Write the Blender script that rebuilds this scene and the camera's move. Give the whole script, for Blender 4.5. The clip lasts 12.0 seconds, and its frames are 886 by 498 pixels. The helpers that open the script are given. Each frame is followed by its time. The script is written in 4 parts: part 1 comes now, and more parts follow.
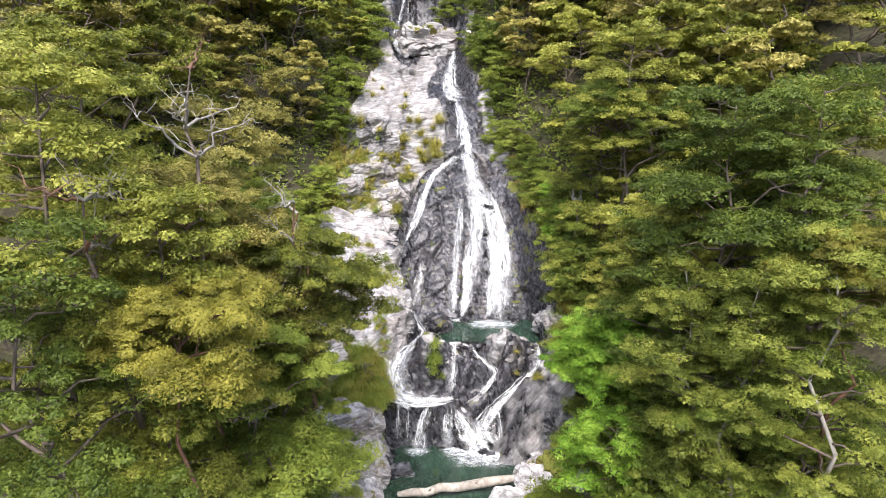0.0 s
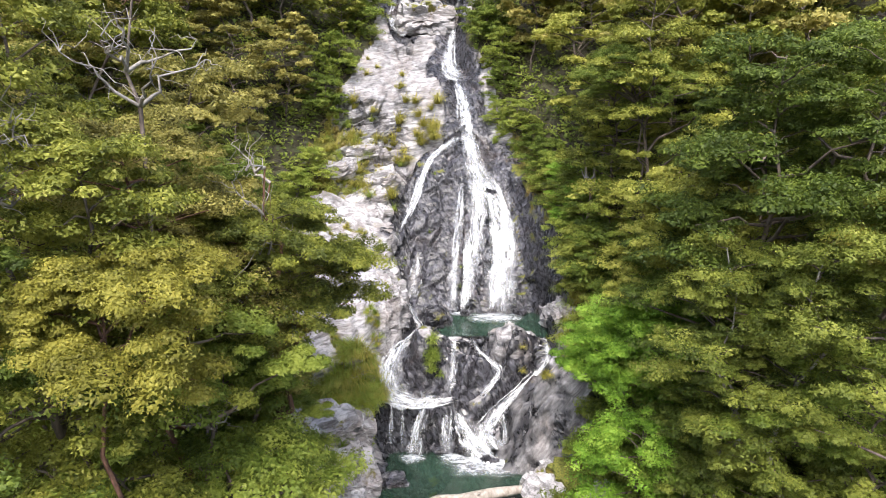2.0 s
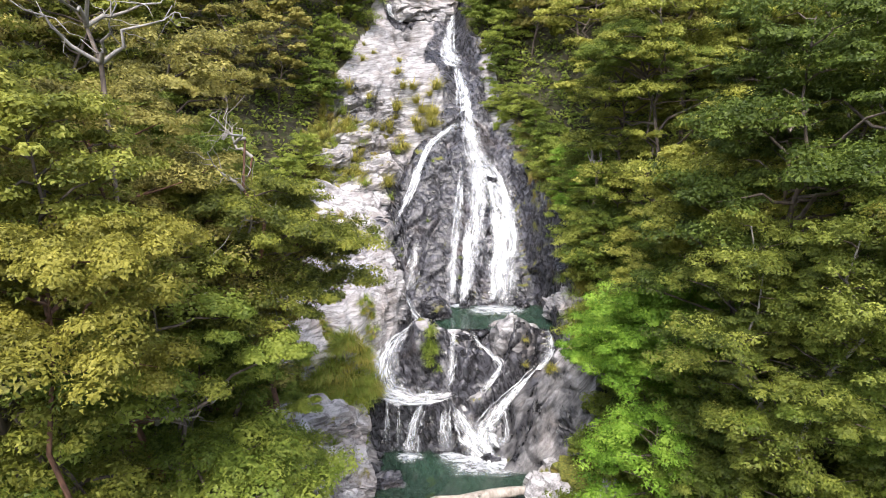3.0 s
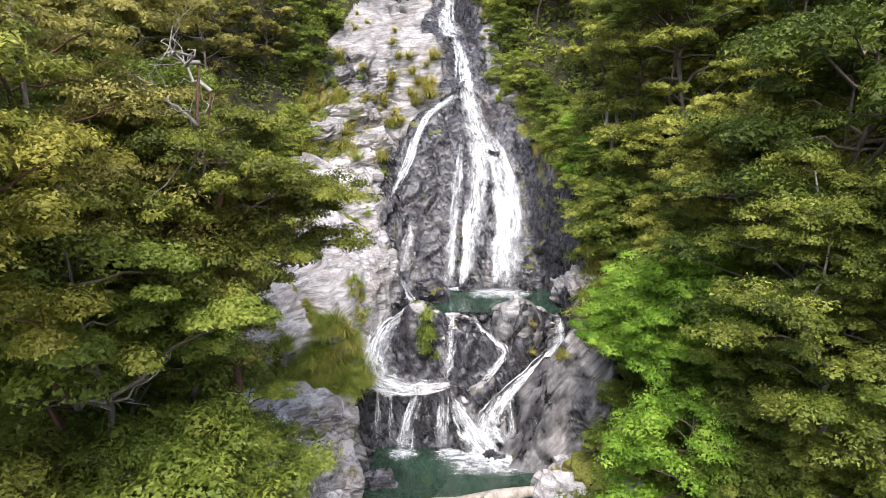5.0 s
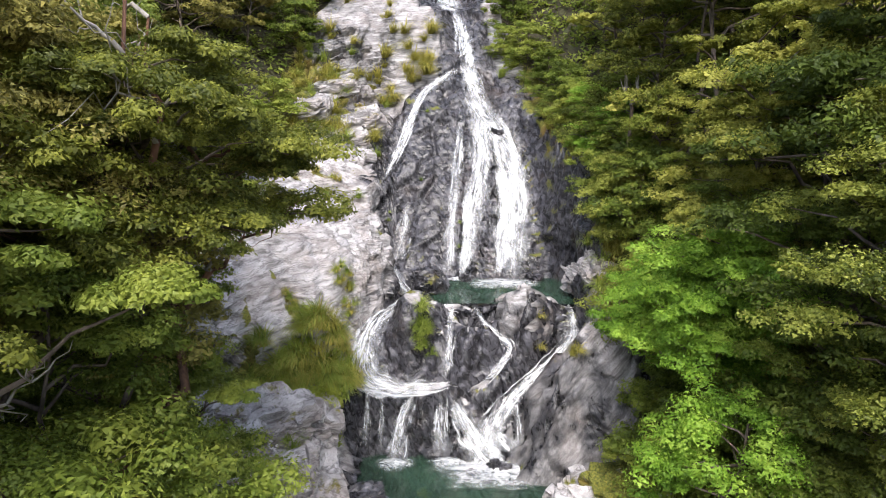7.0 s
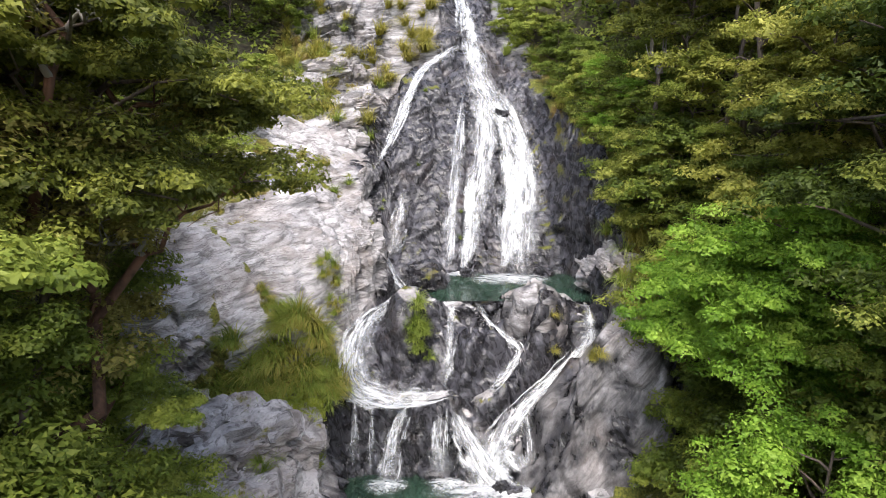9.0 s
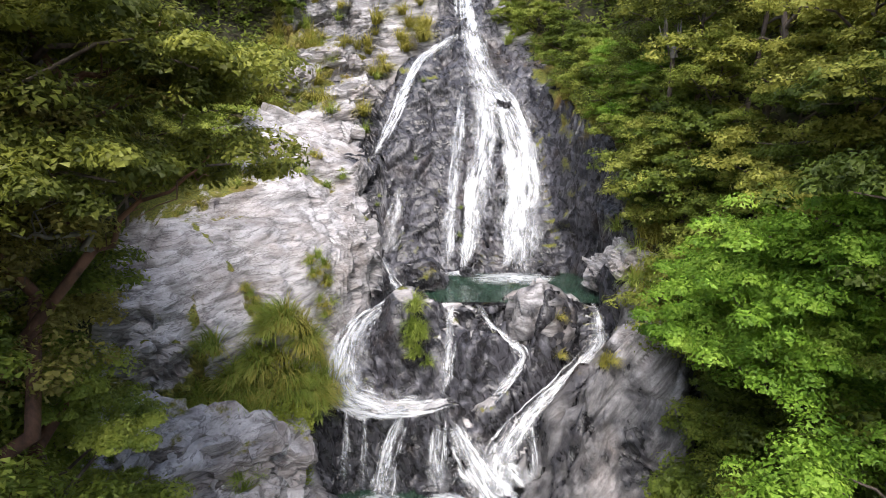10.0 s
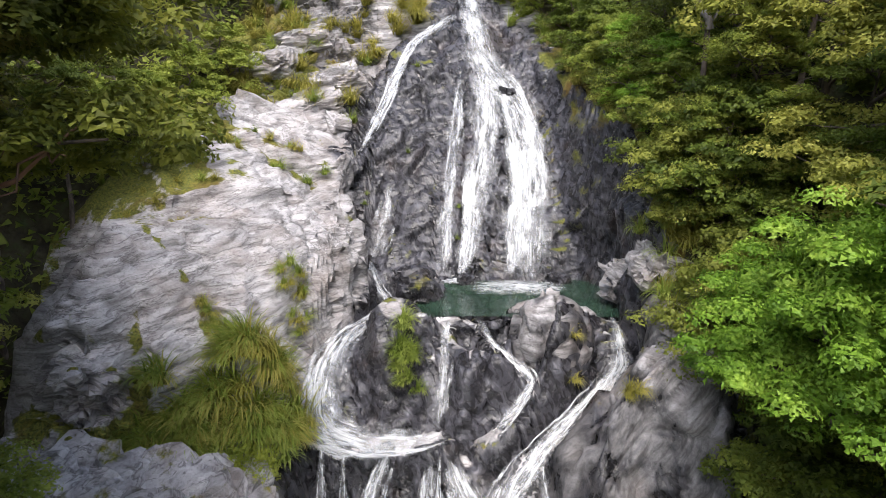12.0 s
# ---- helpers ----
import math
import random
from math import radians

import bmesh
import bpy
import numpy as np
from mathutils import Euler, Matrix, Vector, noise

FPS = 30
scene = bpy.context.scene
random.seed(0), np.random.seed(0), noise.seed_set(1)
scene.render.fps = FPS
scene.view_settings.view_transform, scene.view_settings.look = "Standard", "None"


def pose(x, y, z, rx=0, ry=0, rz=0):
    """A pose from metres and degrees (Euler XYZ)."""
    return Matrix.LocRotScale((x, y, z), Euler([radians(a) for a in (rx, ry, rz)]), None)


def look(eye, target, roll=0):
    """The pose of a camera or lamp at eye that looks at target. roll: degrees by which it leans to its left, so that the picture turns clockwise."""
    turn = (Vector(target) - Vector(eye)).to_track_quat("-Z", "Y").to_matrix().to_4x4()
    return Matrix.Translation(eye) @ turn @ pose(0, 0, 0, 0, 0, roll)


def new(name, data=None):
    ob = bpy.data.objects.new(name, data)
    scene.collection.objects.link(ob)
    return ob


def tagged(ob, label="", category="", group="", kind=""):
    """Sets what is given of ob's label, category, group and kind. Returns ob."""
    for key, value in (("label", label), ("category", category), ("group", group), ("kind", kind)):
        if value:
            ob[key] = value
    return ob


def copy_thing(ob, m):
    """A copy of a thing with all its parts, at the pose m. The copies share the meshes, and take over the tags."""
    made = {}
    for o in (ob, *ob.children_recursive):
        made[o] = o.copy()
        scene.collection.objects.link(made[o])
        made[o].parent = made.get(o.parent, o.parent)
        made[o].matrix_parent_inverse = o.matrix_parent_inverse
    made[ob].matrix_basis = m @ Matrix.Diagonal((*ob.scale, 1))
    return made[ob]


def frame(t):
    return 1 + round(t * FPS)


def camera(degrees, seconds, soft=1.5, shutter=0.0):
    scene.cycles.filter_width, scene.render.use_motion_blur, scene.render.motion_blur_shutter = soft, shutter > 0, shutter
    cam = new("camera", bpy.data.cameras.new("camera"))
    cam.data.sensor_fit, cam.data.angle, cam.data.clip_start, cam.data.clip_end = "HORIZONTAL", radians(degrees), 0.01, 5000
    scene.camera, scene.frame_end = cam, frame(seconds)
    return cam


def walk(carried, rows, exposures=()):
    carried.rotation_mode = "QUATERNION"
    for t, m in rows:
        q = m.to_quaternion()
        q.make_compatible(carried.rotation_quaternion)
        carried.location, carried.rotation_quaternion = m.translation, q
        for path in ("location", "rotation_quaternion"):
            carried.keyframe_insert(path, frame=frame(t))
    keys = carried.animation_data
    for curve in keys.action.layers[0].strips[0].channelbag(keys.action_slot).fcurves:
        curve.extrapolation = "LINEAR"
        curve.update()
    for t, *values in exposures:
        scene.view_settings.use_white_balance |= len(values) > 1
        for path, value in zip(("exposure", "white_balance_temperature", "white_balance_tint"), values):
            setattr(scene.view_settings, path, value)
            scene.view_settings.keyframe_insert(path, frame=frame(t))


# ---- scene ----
cam = camera(72.0, 12.0, soft=0.6, shutter=0.25)
EYE, TILT = 18.6, -11.0
ROWS = [
    (0.0, 0.0, 0.0, 0.0, 0.0, 0.0, -0.0),
    (0.5, 0.007, 0.916, -0.187, 0.01, -0.02, 0.0),
    (1.0, 0.024, 1.845, -0.364, 0.01, -0.02, 0.01),
    (1.5, 0.038, 2.734, -0.568, -0.01, -0.03, -0.01),
    (2.0, 0.073, 3.609, -0.828, -0.02, -0.03, -0.01),
    (2.5, 0.108, 4.504, -1.108, -0.04, -0.05, 0.01),
    (3.0, 0.15, 5.33, -1.446, -0.03, -0.09, 0.03),
    (5.0, 0.169, 8.584, -2.688, -0.21, -0.12, -0.08),
    (5.5, 0.185, 9.397, -2.909, -0.21, -0.15, -0.06),
    (6.0, 0.222, 10.221, -3.078, -0.19, -0.16, -0.05),
    (6.5, 0.244, 11.038, -3.24, -0.2, -0.17, -0.05),
    (7.0, 0.264, 11.849, -3.397, -0.21, -0.17, -0.04),
    (9.0, 0.304, 15.026, -3.8, -0.21, -0.15, -0.09),
    (9.5, 0.312, 15.783, -3.814, -0.22, -0.13, -0.07),
    (10.0, 0.36, 16.561, -3.89, -0.22, -0.15, -0.05),
    (10.5, 0.397, 17.364, -3.972, -0.22, -0.16, -0.04),
    (11.0, 0.463, 18.155, -3.978, -0.19, -0.18, -0.01),
    (11.5, 0.518, 18.947, -3.875, -0.21, -0.2, 0.0),
    (12.0, 0.553, 19.712, -3.71, -0.21, -0.2, -0.0),
]
walk(cam, [(t, pose(0, 0, EYE, TILT) @ pose(x, y, z, 90 + pitch, roll, yaw)) for t, x, y, z, yaw, pitch, roll in ROWS],
     exposures=[(0.0, 0.57), (3.0, 0.49), (6.0, 0.39), (9.0, 0.31), (12.0, 0.16)])

# ---- light ----
world = bpy.data.worlds.new("overcast_sky")
scene.world = world
world.use_nodes = True
wn = world.node_tree
sky = wn.nodes.new("ShaderNodeTexSky")
sky.sky_type, sky.sun_disc = "NISHITA", False
sky.sun_elevation, sky.sun_rotation = radians(56), radians(184)
sky.air_density, sky.dust_density, sky.ozone_density = 1.0, 3.2, 0.7
wn.nodes["Background"].inputs["Strength"].default_value = 0.34
wn.links.new(sky.outputs[0], wn.nodes["Background"].inputs[0])
sun = new("sun", bpy.data.lights.new("sun", "SUN"))
sun.data.energy, sun.data.angle, sun.data.color = 3.3, radians(34), (1.0, 0.975, 0.97)
sun.matrix_world = look((-3, -40, 60), (0, 0, 0))

# ---- materials ----


def nodes_of(mat):
    mat.use_nodes = True
    nt = mat.node_tree
    return nt, nt.nodes["Principled BSDF"]


def tex(nt, kind, scale, detail=6.0, stretch=(1, 1, 1), turn=(0, 0, 0), coords="Object"):
    c = nt.nodes.new("ShaderNodeTexCoord")
    m = nt.nodes.new("ShaderNodeMapping")
    turned = nt.nodes.new("ShaderNodeMapping")
    turned.inputs["Rotation"].default_value = turn
    m.inputs["Scale"].default_value = stretch
    nt.links.new(c.outputs[coords], turned.inputs[0])
    nt.links.new(turned.outputs[0], m.inputs[0])
    n = nt.nodes.new(kind)
    n.inputs["Scale"].default_value = scale
    if kind == "ShaderNodeTexNoise":
        n.inputs["Detail"].default_value = detail
        n.inputs["Roughness"].default_value = 0.62
    nt.links.new(m.outputs[0], n.inputs["Vector"])
    return n


def ramp(nt, src, stops):
    r = nt.nodes.new("ShaderNodeValToRGB")
    e = r.color_ramp.elements
    while len(e) < len(stops):
        e.new(0.5)
    for el, (p, c) in zip(e, stops):
        el.position, el.color = p, (*c, 1) if len(c) == 3 else c
    nt.links.new(src, r.inputs[0])
    return r.outputs[0]


def grey(v):
    return (v, v, v)


def mix(nt, fac, a, b, mode="MIX"):
    m = nt.nodes.new("ShaderNodeMix")
    m.data_type, m.blend_type = "RGBA", mode
    for sock, v in ((m.inputs[0], fac), (m.inputs[6], a), (m.inputs[7], b)):
        if isinstance(v, (int, float)):
            sock.default_value = v
        elif isinstance(v, tuple):
            sock.default_value = (*v, 1)
        else:
            nt.links.new(v, sock)
    return m.outputs[2]


def math_node(nt, op, a, b=0.0):
    m = nt.nodes.new("ShaderNodeMath")
    m.operation = op
    for sock, v in zip(m.inputs, (a, b)):
        if isinstance(v, (int, float)):
            sock.default_value = v
        else:
            nt.links.new(v, sock)
    return m.outputs[0]


def bump(nt, bsdf, height, strength, distance):
    b = nt.nodes.new("ShaderNodeBump")
    b.inputs["Strength"].default_value, b.inputs["Distance"].default_value = strength, distance
    nt.links.new(height, b.inputs["Height"])
    nt.links.new(b.outputs[0], bsdf.inputs["Normal"])


BED = (-0.21, 0.1, 0.2)


def rock_material(name):
    """Schist: pale and streaked along its bedding where dry, dark and wrinkled where wet, moss in patches."""
    mat = bpy.data.materials.new(name)
    nt, p = nodes_of(mat)
    fine = tex(nt, "ShaderNodeTexNoise", 0.9, 12, (0.9, 1.3, 6.0), BED)
    fine.inputs["Distortion"].default_value = 0.4
    slant = tex(nt, "ShaderNodeTexNoise", 0.8, 12, (0.9, 1.5, 9.0), (-0.2, 0.78, 0.0))
    leaning = nt.nodes.new("ShaderNodeAttribute")
    leaning.attribute_name = "lean"
    layers = mix(nt, leaning.outputs["Fac"], fine.outputs[0], slant.outputs[0])
    lines = tex(nt, "ShaderNodeTexNoise", 0.45, 5, (1, 1.2, 9), (-0.1, 0.16, 0.3))
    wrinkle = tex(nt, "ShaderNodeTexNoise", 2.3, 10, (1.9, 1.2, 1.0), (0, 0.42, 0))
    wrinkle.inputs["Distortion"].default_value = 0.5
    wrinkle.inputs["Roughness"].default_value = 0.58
    grain = tex(nt, "ShaderNodeTexNoise", 14.0, 6)
    blot = tex(nt, "ShaderNodeTexNoise", 0.5, 5)
    dry = ramp(nt, layers, [(0.34, (0.13, 0.124, 0.123)), (0.45, (0.3, 0.288, 0.29)), (0.55, (0.43, 0.415, 0.42)), (0.68, (0.56, 0.545, 0.555))])
    dry = mix(nt, ramp(nt, blot.outputs[0], [(0.45, grey(0)), (0.68, grey(0.6))]), dry, (0.25, 0.2, 0.175))
    hair = ramp(nt, lines.outputs[0], [(0.48, grey(0)), (0.5, grey(0.7)), (0.52, grey(0))])
    hair = math_node(nt, "MULTIPLY", hair, math_node(nt, "SUBTRACT", 1.0, math_node(nt, "MULTIPLY", leaning.outputs["Fac"], 0.8)))
    dry = mix(nt, hair, dry, (0.1, 0.09, 0.085))
    # bump wrinkles also set this colour: hollows darkened, crests paled as painted highlights
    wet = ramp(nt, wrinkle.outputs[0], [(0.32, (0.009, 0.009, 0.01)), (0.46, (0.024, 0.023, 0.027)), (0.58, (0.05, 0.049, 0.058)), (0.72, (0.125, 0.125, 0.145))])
    wet = mix(nt, ramp(nt, blot.outputs[0], [(0.55, grey(0)), (0.8, grey(0.5))]), wet, (0.1, 0.07, 0.055))
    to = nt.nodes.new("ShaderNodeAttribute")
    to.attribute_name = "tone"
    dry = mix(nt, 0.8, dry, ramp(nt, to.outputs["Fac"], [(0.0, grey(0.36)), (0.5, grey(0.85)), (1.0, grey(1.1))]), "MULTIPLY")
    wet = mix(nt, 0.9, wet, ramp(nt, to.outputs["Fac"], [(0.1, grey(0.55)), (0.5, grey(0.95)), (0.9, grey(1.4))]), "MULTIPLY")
    at = nt.nodes.new("ShaderNodeAttribute")
    at.attribute_name = "wet"
    patch = tex(nt, "ShaderNodeTexNoise", 0.9, 6, (1, 1, 0.6))
    edge = math_node(nt, "ADD", at.outputs["Fac"], math_node(nt, "MULTIPLY", math_node(nt, "SUBTRACT", patch.outputs[0], 0.5), 1.3))
    wetness = ramp(nt, edge, [(0.38, grey(0)), (0.62, grey(1))])
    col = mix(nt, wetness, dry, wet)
    col = mix(nt, ramp(nt, grain.outputs[0], [(0.3, grey(0.35)), (0.5, grey(0))]), col, (0.04, 0.036, 0.034))
    mo = nt.nodes.new("ShaderNodeAttribute")
    mo.attribute_name = "moss"
    mn = tex(nt, "ShaderNodeTexNoise", 1.1, 8)
    mfac = math_node(nt, "ADD", mo.outputs["Fac"], math_node(nt, "MULTIPLY", math_node(nt, "SUBTRACT", mn.outputs[0], 0.5), 1.8))
    mask = ramp(nt, mfac, [(0.48, grey(0)), (0.6, grey(1))])
    mcol = ramp(nt, grain.outputs[0], [(0.3, (0.035, 0.04, 0.008)), (0.5, (0.12, 0.13, 0.02)), (0.7, (0.23, 0.2, 0.035))])
    mcol = mix(nt, ramp(nt, blot.outputs[0], [(0.5, grey(0)), (0.7, grey(0.8))]), mcol, (0.12, 0.06, 0.015))
    col = mix(nt, mask, col, mcol)
    nt.links.new(col, p.inputs["Base Color"])
    rough = mix(nt, wetness, grey(0.8), ramp(nt, wrinkle.outputs[0], [(0.4, grey(0.2)), (0.65, grey(0.4))]))
    rough = mix(nt, mask, rough, grey(0.95))
    nt.links.new(rough, p.inputs["Roughness"])
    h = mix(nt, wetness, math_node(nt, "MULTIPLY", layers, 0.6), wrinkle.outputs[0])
    h = math_node(nt, "ADD", h, math_node(nt, "MULTIPLY", grain.outputs[0], 0.12))
    h = math_node(nt, "SUBTRACT", h, math_node(nt, "MULTIPLY", hair, 0.25))
    bump(nt, p, h, 0.9, 0.085)
    return mat


def leaf_material(name, dark, mid, light, shift=0.42, through_light=0.4):
    mat = bpy.data.materials.new(name)
    nt, p = nodes_of(mat)
    isl = nt.nodes.new("ShaderNodeNewGeometry")
    info = nt.nodes.new("ShaderNodeObjectInfo")
    big = tex(nt, "ShaderNodeTexNoise", 0.9, 4)
    f = math_node(nt, "ADD", math_node(nt, "MULTIPLY", isl.outputs["Random Per Island"], 0.22), math_node(nt, "ADD", math_node(nt, "MULTIPLY", big.outputs[0], 1.5), -0.34))
    f = math_node(nt, "ADD", f, math_node(nt, "MULTIPLY", math_node(nt, "SUBTRACT", info.outputs["Random"], 0.5), shift))
    col = ramp(nt, f, [(0.2, dark), (0.52, mid), (0.85, light)])
    nt.links.new(col, p.inputs["Base Color"])
    p.inputs["Roughness"].default_value = 0.5
    p.inputs["Specular IOR Level"].default_value = 0.22
    tr = nt.nodes.new("ShaderNodeBsdfTranslucent")
    nt.links.new(col, tr.inputs[0])
    ms = nt.nodes.new("ShaderNodeMixShader")
    ms.inputs[0].default_value = through_light
    nt.links.new(p.outputs[0], ms.inputs[1])
    nt.links.new(tr.outputs[0], ms.inputs[2])
    nt.links.new(ms.outputs[0], nt.nodes["Material Output"].inputs[0])
    return mat


def bark_material(name, dark, light):
    mat = bpy.data.materials.new(name)
    nt, p = nodes_of(mat)
    n = tex(nt, "ShaderNodeTexNoise", 3.0, 8, (2, 2, 0.5))
    lich = tex(nt, "ShaderNodeTexNoise", 1.1, 4)
    col = ramp(nt, n.outputs[0], [(0.35, dark), (0.65, light)])
    col = mix(nt, ramp(nt, lich.outputs[0], [(0.5, grey(0)), (0.6, grey(1))]), col, tuple(min(1, 1.25 * c) for c in light))
    nt.links.new(col, p.inputs["Base Color"])
    p.inputs["Roughness"].default_value = 0.85
    bump(nt, p, n.outputs[0], 0.6, 0.05)
    return mat


def water_material(name, cover):
    """White falling water: broken into strands along the flow; cover is how closed the veil is."""
    mat = bpy.data.materials.new(name)
    nt, p = nodes_of(mat)
    c = nt.nodes.new("ShaderNodeUVMap")

    def strands(sx, sy, scale, detail):
        m = nt.nodes.new("ShaderNodeMapping")
        m.inputs["Scale"].default_value = (sx, sy, 1)
        nt.links.new(c.outputs[0], m.inputs[0])
        n = nt.nodes.new("ShaderNodeTexNoise")
        n.inputs["Scale"].default_value, n.inputs["Detail"].default_value, n.inputs["Roughness"].default_value = scale, detail, 0.68
        n.inputs["Distortion"].default_value = 0.4
        nt.links.new(m.outputs[0], n.inputs["Vector"])
        return n.outputs[0]

    a, b, c2 = strands(8.0, 0.6, 1.2, 8), strands(24.0, 1.5, 1.3, 6), strands(3.4, 1.1, 1.5, 10)
    n = math_node(nt, "ADD", math_node(nt, "MULTIPLY", a, 0.36), math_node(nt, "MULTIPLY", b, 0.26))
    n = math_node(nt, "ADD", n, math_node(nt, "MULTIPLY", c2, 0.38))
    n = math_node(nt, "ADD", math_node(nt, "MULTIPLY", math_node(nt, "SUBTRACT", n, 0.5), 2.2), 0.5)
    at = nt.nodes.new("ShaderNodeAttribute")
    at.attribute_name = "veil"
    f = math_node(nt, "ADD", n, math_node(nt, "SUBTRACT", at.outputs["Fac"], 1.0 - cover))
    alpha = ramp(nt, f, [(0.22, grey(0)), (0.45, grey(0.2)), (0.68, grey(0.6)), (0.95, grey(0.95))])
    # grey-blue end: thinner strands, and shadows within the white painted as colour
    col = ramp(nt, n, [(0.3, (0.5, 0.54, 0.58)), (0.5, (0.72, 0.745, 0.77)), (0.72, (0.85, 0.86, 0.87))])
    nt.links.new(col, p.inputs["Base Color"])
    p.inputs["Roughness"].default_value = 0.4
    nt.links.new(alpha, p.inputs["Alpha"])
    bump(nt, p, n, 0.25, 0.03)
    return mat


def pool_material(name, deep):
    mat = bpy.data.materials.new(name)
    nt, p = nodes_of(mat)
    n = tex(nt, "ShaderNodeTexNoise", 2.2, 4, (1, 1.6, 1))
    b = tex(nt, "ShaderNodeTexNoise", 0.5, 3)
    col = ramp(nt, b.outputs[0], [(0.35, tuple(0.5 * v for v in deep)), (0.65, deep)])
    nt.links.new(col, p.inputs["Base Color"])
    p.inputs["Roughness"].default_value = 0.06
    p.inputs["IOR"].default_value = 1.33
    p.inputs["Alpha"].default_value = 0.72
    bump(nt, p, n.outputs[0], 0.4, 0.03)
    return mat


def floor_material(name):
    mat = bpy.data.materials.new(name)
    nt, p = nodes_of(mat)
    n = tex(nt, "ShaderNodeTexNoise", 2.0, 8)
    col = ramp(nt, n.outputs[0], [(0.35, (0.02, 0.016, 0.01)), (0.55, (0.05, 0.045, 0.02)), (0.7, (0.05, 0.07, 0.02))])
    nt.links.new(col, p.inputs["Base Color"])
    p.inputs["Roughness"].default_value = 0.95
    bump(nt, p, n.outputs[0], 1.0, 0.2)
    return mat


ROCK = rock_material("schist")
GREYWOOD = bark_material("grey_wood", (0.1, 0.09, 0.08), (0.26, 0.24, 0.22))
FLOOR = floor_material("forest_litter")
BARK = bark_material("beech_bark", (0.035, 0.026, 0.02), (0.13, 0.1, 0.08))
PALE = bark_material("pale_bark", (0.16, 0.14, 0.12), (0.28, 0.26, 0.23))
LOG = bark_material("bleached_log", (0.2, 0.17, 0.14), (0.36, 0.32, 0.28))
RUST = bark_material("rusty_bark", (0.05, 0.025, 0.015), (0.16, 0.08, 0.05))
BEECH = leaf_material("beech_leaf", (0.065, 0.08, 0.013), (0.24, 0.255, 0.042), (0.45, 0.44, 0.1))
OLIVE = leaf_material("olive_leaf", (0.1, 0.093, 0.024), (0.31, 0.28, 0.072), (0.5, 0.44, 0.14))
YELLOW = leaf_material("yellow_leaf", (0.085, 0.083, 0.014), (0.225, 0.212, 0.034), (0.39, 0.355, 0.07))
DARK = leaf_material("dark_leaf", (0.055, 0.08, 0.012), (0.15, 0.2, 0.03), (0.29, 0.33, 0.06))
MIXED = leaf_material("mixed_beech_leaf", (0.055, 0.075, 0.012), (0.185, 0.215, 0.036), (0.35, 0.37, 0.075))
# darker copy of the dark leaf, with shade put into its colour
SHADED = leaf_material("shaded_green_leaf", (0.046, 0.068, 0.011), (0.125, 0.168, 0.027), (0.25, 0.29, 0.053))
BRIGHT = leaf_material("broad_leaf", (0.06, 0.13, 0.013), (0.19, 0.33, 0.034), (0.37, 0.51, 0.08))
FERN = leaf_material("fern_leaf", (0.07, 0.09, 0.012), (0.18, 0.22, 0.028), (0.34, 0.37, 0.06))
GRASS = leaf_material("tussock_blade", (0.1, 0.1, 0.018), (0.3, 0.28, 0.055), (0.5, 0.44, 0.13), 0.3)
GREENGRASS = leaf_material("green_blade", (0.08, 0.12, 0.018), (0.21, 0.28, 0.045), (0.4, 0.45, 0.11), 0.3)
TWIG = leaf_material("bare_twig", (0.2, 0.17, 0.15), (0.32, 0.28, 0.25), (0.45, 0.41, 0.37), 0.2, 0.05)
FALL = water_material("white_water", 0.82)
FOAM = water_material("foam", 0.86)
POOL = pool_material("pool_water", (0.036, 0.076, 0.05))

# ---- form of the ground ----


def lattice(p, seed):
    i = np.floor(p).astype(np.int64)
    f = p - i
    f = f * f * (3 - 2 * f)
    out = np.zeros(len(p))
    for dx in (0, 1):
        for dy in (0, 1):
            for dz in (0, 1):
                h = ((i[:, 0] + dx) * 73856093) ^ ((i[:, 1] + dy) * 19349663) ^ ((i[:, 2] + dz) * 83492791) ^ (seed * 2654435)
                h = (h ^ (h >> 13)) * 1274126177 & 0x7FFFFFFF
                h = (h ^ (h >> 16)) & 0xFFFF
                w = (f[:, 0] if dx else 1 - f[:, 0]) * (f[:, 1] if dy else 1 - f[:, 1]) * (f[:, 2] if dz else 1 - f[:, 2])
                out += w * h / 32767.5
    return out - 1


def fbm(p, scale, octaves=4, seed=1):
    out, a, q = np.zeros(len(p)), 1.0, np.asarray(p, float) / scale
    for k in range(octaves):
        out += a * lattice(q + 17.3 * k, seed + k)
        a, q = a * 0.5, q * 2.03
    return out


def along(y, *pairs):
    return np.interp(y, [a for a, _ in pairs], [b for _, b in pairs])


def step(x, a, b):
    t = np.clip((x - a) / (b - a), 0, 1)
    return t * t * (3 - 2 * t)


def bed_height(y):
    return along(y, (-60, -1.2), (27, -0.9), (32.6, -0.8), (33.1, 0.2), (34.0, 2.1), (34.9, 2.4), (35.6, 2.6), (36.4, 3.5), (36.95, 5.5), (37.2, 5.6), (37.6, 4.2), (41.0, 4.2), (41.5, 5.4), (44.5, 9.4),
                 (47.9, 14.0), (50.6, 15.8), (53.5, 19.3), (56.5, 21.3), (58.0, 21.5), (61.8, 24.2), (63.5, 25.6), (65.5, 26.2), (66.5, 27.0), (69, 33), (90, 55), (140, 95), (400, 160))


